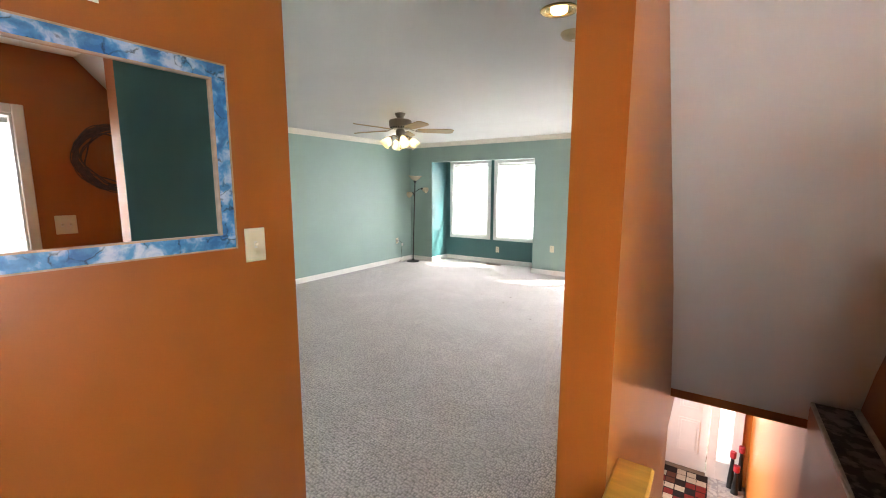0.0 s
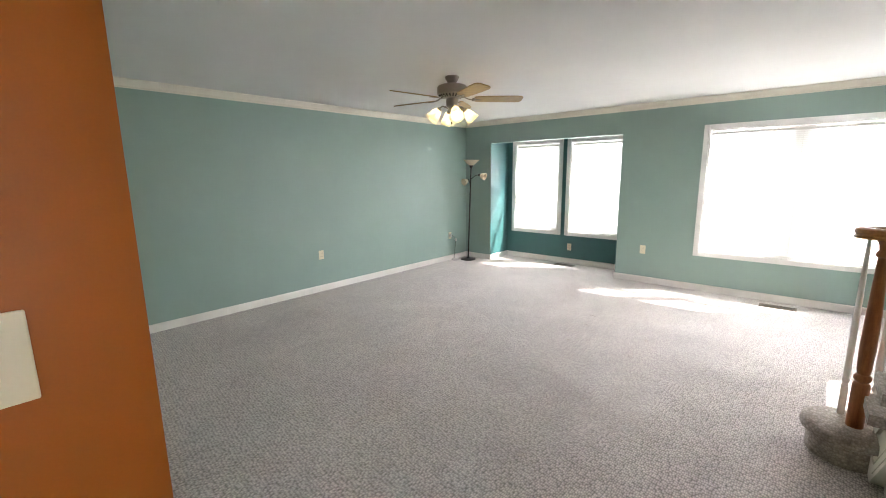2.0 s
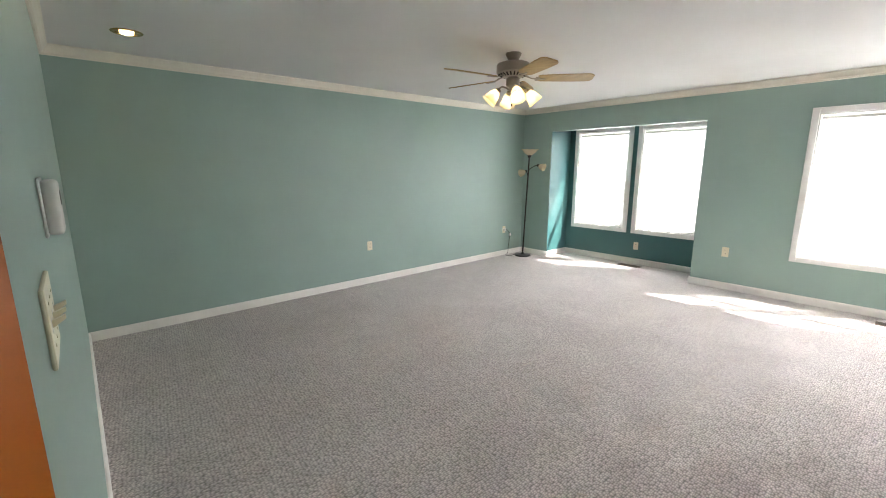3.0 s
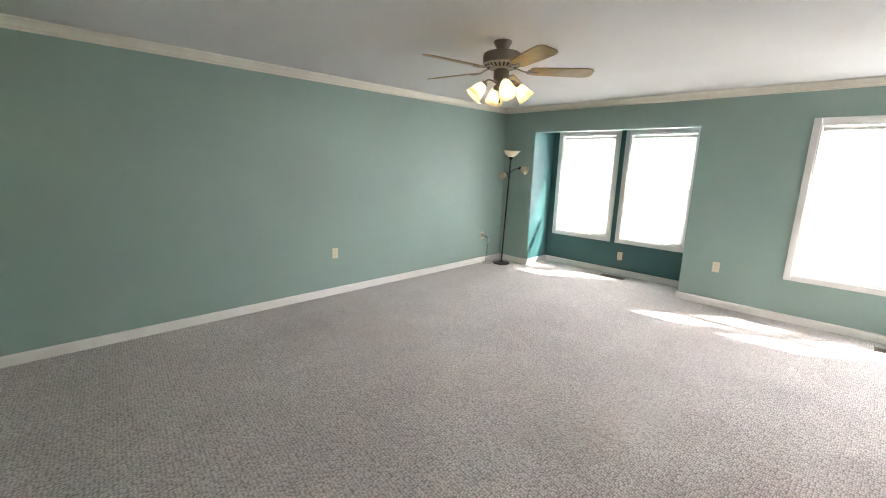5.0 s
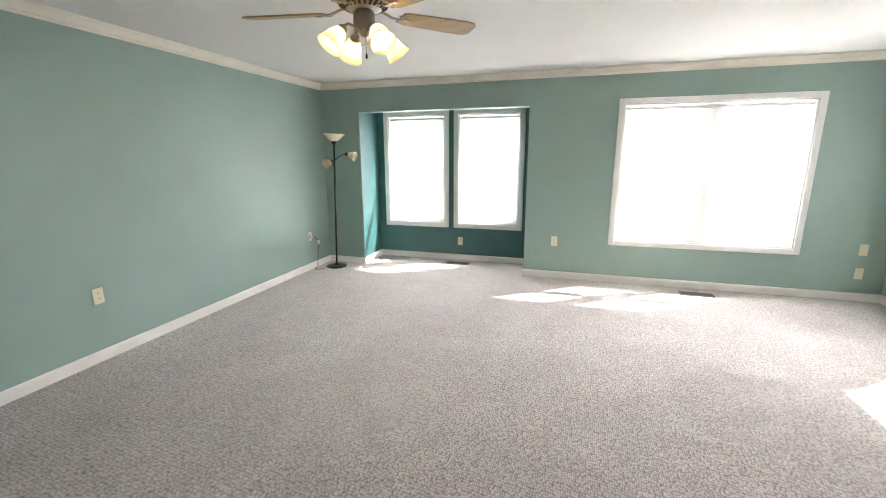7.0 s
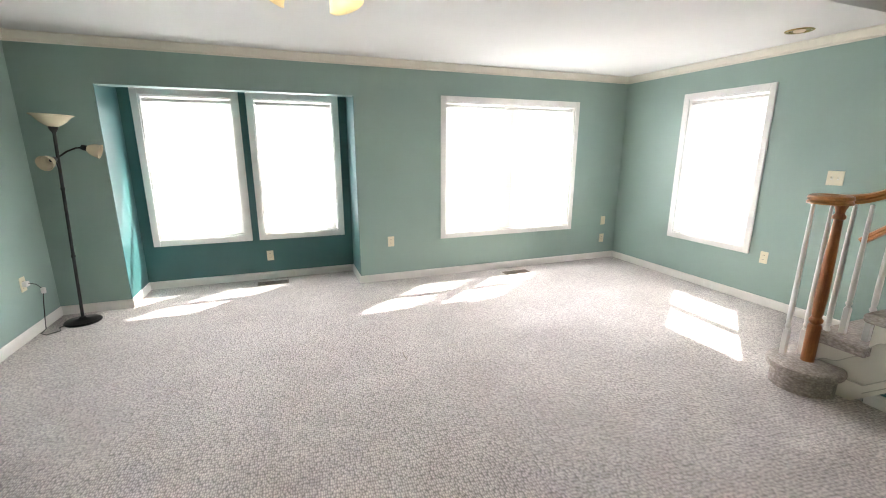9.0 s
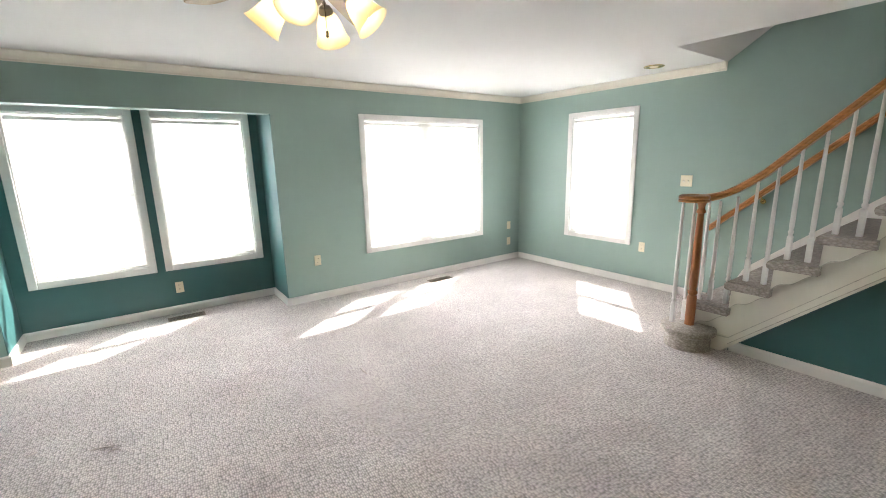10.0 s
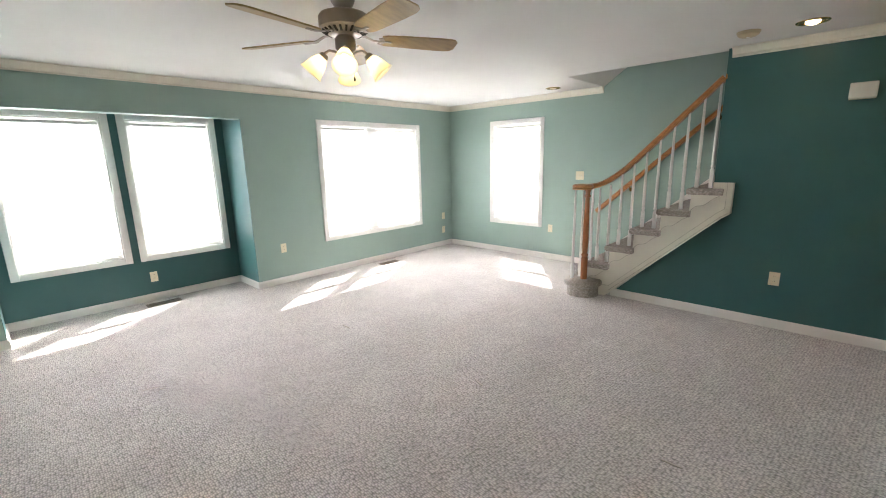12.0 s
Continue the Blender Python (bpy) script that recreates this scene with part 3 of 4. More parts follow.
part("bullnose_body", prism(bmesh.new(), stadium(-0.47, 3.92, 0.168, EAST - 0.02), "z", 0.0, 0.118), STAIRCARPET, stair, "carpeted round starting step", world=True)
bm = bmesh.new()
levels = [(0.182, 0.112), (0.198, 0.122), (0.203, 0.140), (0.198, 0.160), (0.182, 0.170)]
rings = [[bm.verts.new((x, y, zz)) for x, y in stadium(-0.47, 3.92, r, EAST - 0.02)] for r, zz in levels]
for a, b in zip(rings, rings[1:]):
    for i in range(len(a)):
        bm.faces.new((a[i], a[(i + 1) % len(a)], b[(i + 1) % len(a)], b[i]))
bm.faces.new(rings[0])
bm.faces.new(list(reversed(rings[-1])))
part("bullnose_tread", bm, STAIRCARPET, stair, "carpeted rounded tread", smooth=True, world=True)
for k in range(2, 12):
    y, zt = nose_y(k), tread_z(k)
    x0 = -0.436 if k <= 6 else HALLFACE + 0.003
    bm = bmesh.new()
    pr = [(y - 0.285, zt), (y - 0.012, zt), (y - 0.003, zt - 0.010), (y, zt - 0.028), (y - 0.006, zt - 0.048), (y - 0.022, zt - 0.056), (y - 0.285, zt - 0.056)]
    prism(bm, pr, "x", x0, EAST - 0.018)
    part("tread", bm, STAIRCARPET, stair, world=True)
    part("riser", boxbm(-0.345 if k <= 6 else HALLFACE + 0.003, EAST - 0.018, y - 0.06, y - 0.030, tread_z(k - 1) - 0.01, zt - 0.05), STAIRCARPET, stair, world=True)
# open side: white stringer in steps, band along its lower edge, end block
poly = [(3.70, 0.0), (2.70, 0.935), (2.63, 0.985), (2.63, 1.258), (2.788, 1.258)]
up = []
for k in range(6, 1, -1):
    up += [(nose_y(k) - 0.268 if k < 6 else 2.788, tread_z(k) - 0.058), (nose_y(k) - 0.032, tread_z(k) - 0.058)]
poly += up + [(nose_y(2) - 0.032, 0.172), (3.925, 0.172), (3.925, 0.0)]
part("stringer", prism(bmesh.new(), poly, "x", STAIRWALL - 0.040, STAIRWALL + 0.02), TRIM, stair, "cream painted stringer board", world=True)
band = [(3.70, 0.0), (2.70, 0.935), (2.63, 0.985), (2.63, 1.258), (2.675, 1.258), (2.675, 1.03), (2.735, 0.985), (3.66, 0.122), (3.80, 0.122), (3.80, 0.0)]
part("stringer_band", prism(bmesh.new(), band, "x", STAIRWALL - 0.062, STAIRWALL - 0.040), TRIM, stair, world=True)
for k in range(2, 7):
    y, zt = nose_y(k) - 0.04, tread_z(k) - 0.058
    w = 0.235
    lower = [(y - w * t, zt - 0.155 + 0.155 * t + 0.020 * math.sin(t * 2 * math.pi * 1.5) * (1 - t) + 0.002) for t in [i / 16 for i in range(16)]]
    part("scroll_bracket", prism(bmesh.new(), [(y, zt)] + lower + [(y - w, zt - 0.004), (y - w, zt)], "x", STAIRWALL - 0.054, STAIRWALL - 0.0395), TRIM, stair, world=True)
    # thin grey tube: the shade under the bracket's wave, put in as colour
    part("scroll_shade_line", sweep(bmesh.new(), [(STAIRWALL - 0.054, yy, zz) for yy, zz in lower], circle(0.0032, 6)), EDGELINE, stair, world=True)
# grey tubes along the band, standing in for its shading lines
for line in ([(3.80, 0.122), (3.66, 0.122), (2.735, 0.985), (2.675, 1.03), (2.675, 1.255)], [(3.655, 0.075), (2.70, 0.955), (2.645, 0.992)]):
    part("band_shade_line", sweep(bmesh.new(), [(STAIRWALL - 0.062, yy, zz) for yy, zz in line], circle(0.003, 6)), EDGELINE, stair, world=True)
# skirt board along the wall
sk = [(4.12, 0.0), (4.12, 0.12), (nose_y(2) + 0.02, tread_z(2) + 0.06), (nose_y(11), tread_z(11) + 0.08), (nose_y(11), tread_z(11) - 0.2), (nose_y(2), 0.0)]
part("skirt_board", prism(bmesh.new(), sk, "x", EAST - 0.018, EAST), BASE, stair, "cream painted skirt board", world=True)


def rail_z(y):
    """Middle of the handrail over the stairs."""
    return 1.36 + 1.0 * (3.60 - y)


def baluster(x, y, z0, z1):
    bm = bmesh.new()
    s = 0.016
    hb = 0.17
    box(bm, -s, s, -s, s, 0, hb, bevel=0.003)
    h = z1 - z0
    lathe(bm, [(0.0, hb - 0.002), (0.015, hb), (0.011, hb + 0.012), (0.0165, hb + 0.022), (0.0175, hb + 0.032), (0.012, hb + 0.045), (0.0155, hb + 0.07),
               (0.0155, hb + 0.20), (0.013, h * 0.7), (0.0095, h), (0.0, h)], 12)
    bmesh.ops.translate(bm, verts=bm.verts, vec=(x, y, z0))
    return part("baluster", bm, WHITE, stair, smooth=True, world=True)


for i in range(10):
    y = 3.853 - 0.1145 * i
    k = 2 + i // 2
    baluster(RAILX, y, tread_z(k) - 0.001, max(1.17, rail_z(y) - 0.015) if i else 1.165)
for dx, dy in ((-0.05, 0.115), (0.062, 0.075), (0.118, -0.008)):
    baluster(NEWEL[0] + dx, NEWEL[1] + dy, 0.17, 1.165)
bm = bmesh.new()
lathe(bm, [(0.0, 0.168), (0.036, 0.169), (0.036, 0.40), (0.032, 0.415), (0.026, 0.42), (0.036, 0.435), (0.036, 0.45), (0.025, 0.465), (0.029, 0.49), (0.033, 0.60),
           (0.030, 0.80), (0.024, 1.00), (0.022, 1.075), (0.032, 1.085), (0.032, 1.10), (0.022, 1.115), (0.026, 1.14), (0.036, 1.165), (0.0, 1.166)], 24,
      Matrix.Translation((NEWEL[0], NEWEL[1], 0)))
part("newel_post", bm, OAKDARK, stair, "turned oak newel post", smooth=True, world=True)
RAIL = [(-0.030, -0.020), (0.030, -0.020), (0.031, -0.008), (0.024, 0.0), (0.031, 0.010), (0.027, 0.026), (0.012, 0.034), (-0.012, 0.034), (-0.027, 0.026), (-0.031, 0.010), (-0.024, 0.0), (-0.031, -0.008)]
path = [(NEWEL[0] + 0.02, NEWEL[1] + 0.03, 1.186), (-0.42, 3.935, 1.186), (-0.372, 3.93, 1.187), (-0.330, 3.905, 1.190), (-0.303, 3.865, 1.200), (-0.294, 3.81, 1.222),
        (RAILX, 3.74, 1.262), (RAILX, 3.66, 1.318), (RAILX, 3.58, rail_z(3.58)), (RAILX, 3.3, rail_z(3.3)), (RAILX, 2.80, rail_z(2.80))]
part("handrail", sweep(bmesh.new(), path, RAIL), OAK, stair, "honey oak handrail", smooth=True, world=True)
VC = Vector((NEWEL[0] - 0.010, NEWEL[1] + 0.055, 1.186))
bm = sweep(bmesh.new(), [VC + Vector((0.078 * math.cos(a), 0.078 * math.sin(a), 0)) for a in [2 * math.pi * i / 28 for i in range(28)]], RAIL, closed=True)
lathe(bm, [(0.0, -0.019), (0.044, -0.019), (0.048, -0.004), (0.044, 0.010), (0.0, 0.012)], 24, Matrix.Translation((NEWEL[0], NEWEL[1], 1.186)))
part("volute", bm, OAK, stair, "round oak rail end over the newel", smooth=True, world=True)
bm = bmesh.new()
lathe(bm, [(0, 0), (0.045, 0), (0.045, 0.012), (0.0, 0.012)], 20, Matrix.Translation((RAILX, 2.792, rail_z(2.80))) @ Matrix.Rotation(radians(90), 4, "X"))
part("rail_rosette", bm, OAK, stair, smooth=True, world=True)
# second rail on the wall
wr = thing("wall_handrail", (0.77, 4.3, 0.78), "honey oak handrail on brackets along the sage wall", "handrail")
sl = 0.91
part("rail", sweep(bmesh.new(), [(0.735, 4.31, 0.775), (0.735, 2.60, 0.775 + sl * 1.71), (0.735, 1.4, 0.775 + sl * 2.91)], RAIL), OAK, wr, smooth=True, world=True)
for y in (3.9, 3.0, 2.1):
    zz = 0.775 + sl * (4.31 - y)
    bm = bmesh.new()
    sweep(bm, [(EAST, y, zz - 0.07), (0.77, y, zz - 0.072), (0.745, y, zz - 0.06), (0.735, y, zz - 0.025)], circle(0.007, 8))
    lathe(bm, [(0, 0), (0.024, 0), (0.020, 0.006), (0, 0.007)], 16, Matrix.Translation((EAST, y, zz - 0.07)) @ Matrix.Rotation(radians(-90), 4, "Y"))
    part("bracket", bm, BRASS, wr, "small brass bracket", smooth=True, world=True)

# ---- ceiling fan ----
FX, FY = -3.342, 4.07
fan = thing("ceiling_fan", (FX, FY, CEILING), "five-blade nickel ceiling fan with four lit tulip shades", "ceiling fan")
part("canopy", lathe(bmesh.new(), [(0, 0), (0.062, 0), (0.066, -0.006), (0.060, -0.022), (0.042, -0.052), (0.034, -0.060), (0.0, -0.060)], 28), NICKEL, fan, smooth=True)
part("motor_housing", lathe(bmesh.new(), [(0, -0.060), (0.05, -0.064), (0.10, -0.072), (0.128, -0.082), (0.137, -0.096), (0.137, -0.152), (0.130, -0.160), (0.085, -0.184), (0.05, -0.186), (0, -0.186)], 36), NICKEL, fan, smooth=True)
for i in range(24):
    a = 2 * math.pi * i / 24
    bm = boxbm(-0.019, 0.019, -0.0055, 0.0055, -0.004, 0.003)
    bmesh.ops.transform(bm, matrix=Matrix.Rotation(a, 4, "Z") @ Matrix.Translation((0.1075, 0, -0.1722)) @ Matrix.Rotation(radians(-28), 4, "Y"), verts=bm.verts)
    part("vent_slot", bm, SLOT, fan)
part("switch_housing", lathe(bmesh.new(), [(0, -0.184), (0.040, -0.186), (0.052, -0.196), (0.056, -0.206), (0.056, -0.252), (0.048, -0.262), (0.030, -0.274), (0.026, -0.300), (0.014, -0.312), (0, -0.314)], 28), NICKEL, fan, smooth=True)


def blade_outline():
    L0, L1 = 0.205, 0.655
    top = [(L0, 0.045), (L0 + 0.03, 0.056), (0.35, 0.063), (0.50, 0.069), (0.60, 0.070), (0.635, 0.062), (L1, 0.040)]
    return top + [(x, -y) for x, y in reversed(top)]


for i in range(5):
    a = radians(45 + 72 * i)
    rot = Matrix.Rotation(a, 4, "Z")
    tilt = Matrix.Rotation(radians(-12), 4, "X")
    bm = prism(bmesh.new(), blade_outline(), "z", -0.004, 0.004)
    bmesh.ops.transform(bm, matrix=rot @ Matrix.Translation((0, 0, -0.196)) @ tilt, verts=bm.verts)
    b = part("blade", bm, BLADE, fan, "pale maple fan blade")
    bm = bmesh.new()
    sweep(bm, [(0.07, 0, -0.176), (0.12, 0.012, -0.182), (0.16, 0.012, -0.198), (0.20, 0, -0.203), (0.26, 0, -0.2035)], [(-0.010, -0.003), (0.010, -0.003), (0.010, 0.003), (-0.010, 0.003)])
    sweep(bm, [(0.195, -0.034, -0.195), (0.215, 0, -0.204), (0.195, 0.034, -0.208)], [(-0.012, -0.003), (0.012, -0.003), (0.012, 0.003), (-0.012, 0.003)])
    bmesh.ops.transform(bm, matrix=rot, verts=bm.verts)
    part("blade_arm", bm, NICKEL, b)
for i in range(4):
    a = radians(322 + 90 * i)
    rot = Matrix.Rotation(a, 4, "Z")
    bm = sweep(bmesh.new(), [(0.03, 0, -0.285), (0.06, 0, -0.268), (0.090, 0, -0.262), (0.112, 0, -0.275), (0.122, 0, -0.292)], circle(0.007, 8))
    aim = Matrix.Translation((0.120, 0, -0.290)) @ Matrix.Rotation(radians(180 - 42), 4, "Y")
    lathe(bm, [(0, -0.012), (0.020, -0.010), (0.027, 0.004), (0.027, 0.016), (0.0, 0.018)], 20, aim)
    bmesh.ops.transform(bm, matrix=rot, verts=bm.verts)
    arm = part("lamp_arm", bm, NICKEL, fan, smooth=True)
    bm = lathe(bmesh.new(), [(0.026, 0.012), (0.034, 0.022), (0.045, 0.050), (0.052, 0.080), (0.060, 0.108), (0.068, 0.122),
                             (0.065, 0.121), (0.057, 0.107), (0.049, 0.080), (0.042, 0.050), (0.031, 0.024), (0.023, 0.014), (0.026, 0.012)], 28, aim)
    bmesh.ops.transform(bm, matrix=rot, verts=bm.verts)
    part("glass_shade", bm, SHADE, arm, "lit cream alabaster glass tulip shade", smooth=True)
    bm = lathe(bmesh.new(), [(0, 0.020), (0.010, 0.022), (0.012, 0.040), (0.022, 0.060), (0.026, 0.076), (0.020, 0.092), (0.0, 0.100)], 16, aim)
    bmesh.ops.transform(bm, matrix=rot, verts=bm.verts)
    part("bulb", bm, BULB, arm, "lit warm bulb", smooth=True)
bm = sweep(bmesh.new(), [(0.020, -0.03, -0.30), (0.022, -0.035, -0.40)], circle(0.0012, 6))
lathe(bm, [(0, 0), (0.005, -0.004), (0.006, -0.022), (0, -0.028)], 10, Matrix.Translation((0.022, -0.035, -0.40)))
part("pull_chain", bm, BLACK, fan)

# ---- floor lamp ----
lamp = thing("floor_lamp", (-5.25, 6.760, 0.0), "black three-light floor lamp with opal shades, unlit", "floor lamp")
part("base", lathe(bmesh.new(), [(0, 0), (0.130, 0), (0.135, 0.008), (0.128, 0.018), (0.075, 0.028), (0.030, 0.036), (0.018, 0.050), (0.0, 0.052)], 36), BLACK, lamp, smooth=True)
part("pole", lathe(bmesh.new(), [(0.012, 0.04), (0.012, 0.58), (0.016, 0.585), (0.016, 0.60), (0.012, 0.605), (0.012, 1.15), (0.016, 1.155), (0.016, 1.17), (0.012, 1.175), (0.012, 1.60), (0.030, 1.63), (0.034, 1.655), (0.0, 1.66)], 16), BLACK, lamp, smooth=True)
part("torchiere_shade", lathe(bmesh.new(), [(0.030, 1.648), (0.060, 1.665), (0.090, 1.690), (0.118, 1.725), (0.142, 1.738), (0.138, 1.742), (0.112, 1.730), (0.084, 1.697), (0.055, 1.674), (0.0, 1.664)], 36), OPAL, lamp, "opal glass bowl shade", smooth=True)
for ang, zz, reach, droop in ((4, 1.47, 0.175, 0.02), (262, 1.37, 0.06, 0.04)):
    rot = Matrix.Rotation(radians(ang), 4, "Z")
    bm = sweep(bmesh.new(), [(0.0, 0, zz - 0.06), (reach * 0.35, 0, zz - 0.01), (reach * 0.7, 0, zz + 0.02), (reach, 0, zz + 0.025)], circle(0.007, 8))
    aim = Matrix.Translation((reach, 0, zz + 0.025)) @ Matrix.Rotation(radians(105), 4, "Y")
    lathe(bm, [(0, -0.02), (0.020, -0.018), (0.024, 0.0), (0.022, 0.030), (0, 0.032)], 16, aim)
    bmesh.ops.transform(bm, matrix=rot, verts=bm.verts)
    arm = part("lamp_arm", bm, BLACK, lamp, smooth=True)
    bm = lathe(bmesh.new(), [(0.022, 0.020), (0.036, 0.035), (0.050, 0.065), (0.054, 0.090), (0.060, 0.110), (0.056, 0.110), (0.050, 0.090), (0.046, 0.066), (0.032, 0.038), (0.0, 0.026)], 24, aim)
    bmesh.ops.transform(bm, matrix=rot, verts=bm.verts)
    part("lamp_shade", bm, OPAL, arm, "small opal glass shade", smooth=True)
for ch_ in lamp.children:
    if ch_.name.split(".")[0] in ("pole", "torchiere_shade", "lamp_arm"):
        ch_.rotation_euler = (0, radians(2.4), 0)  # the pole leans a little
cord = sweep(bmesh.new(), [(-5.497, 6.55, 0.43), (-5.46, 6.56, 0.44), (-5.43, 6.585, 0.42), (-5.40, 6.60, 0.37), (-5.415, 6.60, 0.27), (-5.43, 6.60, 0.14), (-5.44, 6.60, 0.03), (-5.46, 6.56, 0.006), (-5.41, 6.52, 0.005), (-5.34, 6.58, 0.005), (-5.38, 6.66, 0.005), (-5.33, 6.72, 0.006), (-5.29, 6.75, 0.012)], circle(0.0035, 6))
part("power_cord", cord, BLACK, lamp, world=True)
part("plug_adapter", boxbm(-5.498, -5.462, 6.53, 6.58, 0.415, 0.455, bevel=0.006), PLASTIC, lamp, "white plug adapter", world=True)
part("inline_switch", boxbm(-5.415, -5.385, 6.588, 6.612, 0.335, 0.385, bevel=0.006), PLASTIC, lamp, "white cord switch", world=True)


# ---- wall plates ----
def plate(name, m, w, h, label, cat, kind, gangs=1):
    """Local x along the wall, y out of the wall, z up."""
    o = thing(name, m, label, cat, "wall plates")
    bm = boxbm(-w / 2, w / 2, 0.0, 0.007, -h / 2, h / 2, bevel=0.003, segs=2)
    part("cover_plate", bm, IVORY, o)
    for g in range(gangs):
        cx = (g - (gangs - 1) / 2) * 0.046
        if kind == "outlet":
            for zz in (0.021, -0.021):
                pr = [(cx + 0.0165 * math.cos(t), zz + 0.0145 * max(-0.86, min(0.86, math.sin(t))) / 0.86) for t in [2 * math.pi * i / 20 for i in range(20)]]
                f = part("receptacle", prism(bmesh.new(), pr, "y", 0.0065, 0.009), IVORY, o)
                for sx in (-0.006, 0.006):
                    part("slot", boxbm(cx + sx - 0.0012, cx + sx + 0.0012, 0.0088, 0.0094, zz - 0.002, zz + 0.007), SLOT, f)
        elif kind == "toggle":
            part("slot", boxbm(cx - 0.006, cx + 0.006, 0.0066, 0.0075, -0.013, 0.013), PLASTIC, o)
            bm = prism(bmesh.new(), [(0.006, -0.006), (0.024, 0.007), (0.024, 0.013), (0.006, 0.006)], "x", cx - 0.0045, cx + 0.0045)
            part("toggle", bm, IVORY, o)
        for zz in (-h * 0.27, h * 0.27) if kind == "toggle" else (0.0,):
            part("screw", lathe(bmesh.new(), [(0, 0.0), (0.003, 0.0), (0.003, 0.001), (0, 0.0012)], 8, Matrix.Translation((cx, 0.0068, zz)) @ Matrix.Rotation(radians(-90), 4, "X")), IVORY, o)
    return o


def on_wall(x, y, z, side):
    """A pose on a wall that faces the given way."""
    turn = {"south": 180, "north": 0, "east": -90, "west": 90}[side]
    return Matrix.Translation((x, y, z)) @ Matrix.Rotation(radians(turn), 4, "Z")


PL = "ivory plastic double outlet plate on the %s wall"
plate("outlet_plate", on_wall(-3.724, ALCBACK, 0.275, "south"), 0.072, 0.116, PL % "teal alcove", "outlet", "outlet")
plate("outlet_plate", on_wall(-2.417, NORTH, 0.455, "south"), 0.072, 0.116, PL % "sage window", "outlet", "outlet")
plate("outlet_plate", on_wall(0.57, NORTH, 0.53, "south"), 0.072, 0.116, "ivory cable plate near the room corner", "wall plate", "blank")
plate("outlet_plate", on_wall(0.57, NORTH, 0.285, "south"), 0.072, 0.116, PL % "sage window", "outlet", "outlet")
plate("outlet_plate", on_wall(EAST, 5.03, 0.465, "west"), 0.072, 0.116, PL % "sage stair", "outlet", "outlet")
plate("switch_plate", on_wall(EAST, 4.60, 1.25, "west"), 0.118, 0.118, "ivory double light switch above the stair foot", "light switch", "toggle", 2)
plate("outlet_plate", on_wall(STAIRWALL, 2.264, 0.442, "west"), 0.076, 0.118, PL % "dark teal", "outlet", "outlet")
plate("outlet_plate", on_wall(WEST, 3.95, 0.485, "east"), 0.072, 0.116, PL % "long sage", "outlet", "outlet")
plate("outlet_plate", on_wall(WEST, 6.555, 0.435, "east"), 0.072, 0.116, "ivory outlet plate behind the floor lamp", "outlet", "outlet")
plate("switch_plate", on_wall(MIRRORWALL, 0.970, 1.272, "east"), 0.083, 0.130, "ivory single light switch on the orange wall", "light switch", "toggle", 1)
plate("switch_plate", on_wall(-1.87, SOUTH, 1.235, "north"), 0.165, 0.125, "ivory triple light switch beside the hall opening", "light switch", "toggle", 3)
plate("switch_plate", on_wall(EAST - 0.004, 1.0, 1.235, "west"), 0.118, 0.13, "ivory double light switch on the orange wall", "light switch", "toggle", 2)

th = thing("thermostat", on_wall(-2.27, SOUTH, 1.385, "north"), "white rounded thermostat box on the sage wall", "thermostat")
part("housing", boxbm(-0.055, 0.055, 0.004, 0.034, -0.06, 0.06, bevel=0.010, segs=3), PLASTIC, th, smooth=True)
part("back_plate", boxbm(-0.06, 0.06, 0.0, 0.006, -0.065, 0.065, bevel=0.002), PLASTIC, th)
part("display", boxbm(-0.03, 0.03, 0.0335, 0.0345, 0.005, 0.035), SLOT, th)
ch = thing("door_chime", on_wall(STAIRWALL, 1.918, 1.945, "west"), "white door chime box high on the teal wall", "door chime")
part("cover", boxbm(-0.076, 0.076, 0.004, 0.042, -0.056, 0.056, bevel=0.008, segs=2), PLASTIC, ch)
part("back_plate", boxbm(-0.072, 0.072, 0.0, 0.006, -0.061, 0.045), IVORY, ch)
sb = thing("intercom_box", on_wall(MIRRORWALL, 0.48, 2.066, "east"), "white wall box high on the orange wall", "wall box")
part("cover", boxbm(-0.06, 0.06, 0.003, 0.030, -0.058, 0.058, bevel=0.005), PLASTIC, sb)
part("back_plate", boxbm(-0.064, 0.064, 0.0, 0.004, -0.062, 0.062), PLASTIC, sb)


# ---- ceiling fittings ----
def downlight(x, y, lit):
    o = thing("recessed_light", (x, y, CEILING), "recessed ceiling light with a brass trim ring" + (", lit" if lit else ", dim"), "ceiling light", "recessed lights")
    part("trim_ring", lathe(bmesh.new(), [(0.092, 0.0), (0.096, -0.003), (0.092, -0.007), (0.078, -0.009), (0.066, -0.004), (0.066, 0.0)], 32), BRASS, o, smooth=True)
    part("reflector", lathe(bmesh.new(), [(0.066, -0.002), (0.060, -0.001), (0.0, -0.0005)], 32), BRASS, o, smooth=True)
    part("bulb", lathe(bmesh.new(), [(0.040, -0.001), (0.042, -0.006), (0.036, -0.013), (0.020, -0.018), (0, -0.019)], 24), CANBULB if lit else OPAL, o, smooth=True)
    if lit:
        d = bpy.data.lights.new("downlight_lamp", "SPOT")
        d.energy, d.spot_size, d.spot_blend, d.color, d.shadow_soft_size = 0.9, radians(120), 0.6, (1.0, 0.76, 0.45), 0.04
        l = new("downlight_lamp", d)
        l.matrix_world = look((x, y, CEILING - 0.03), (x, y, 0))
    return o


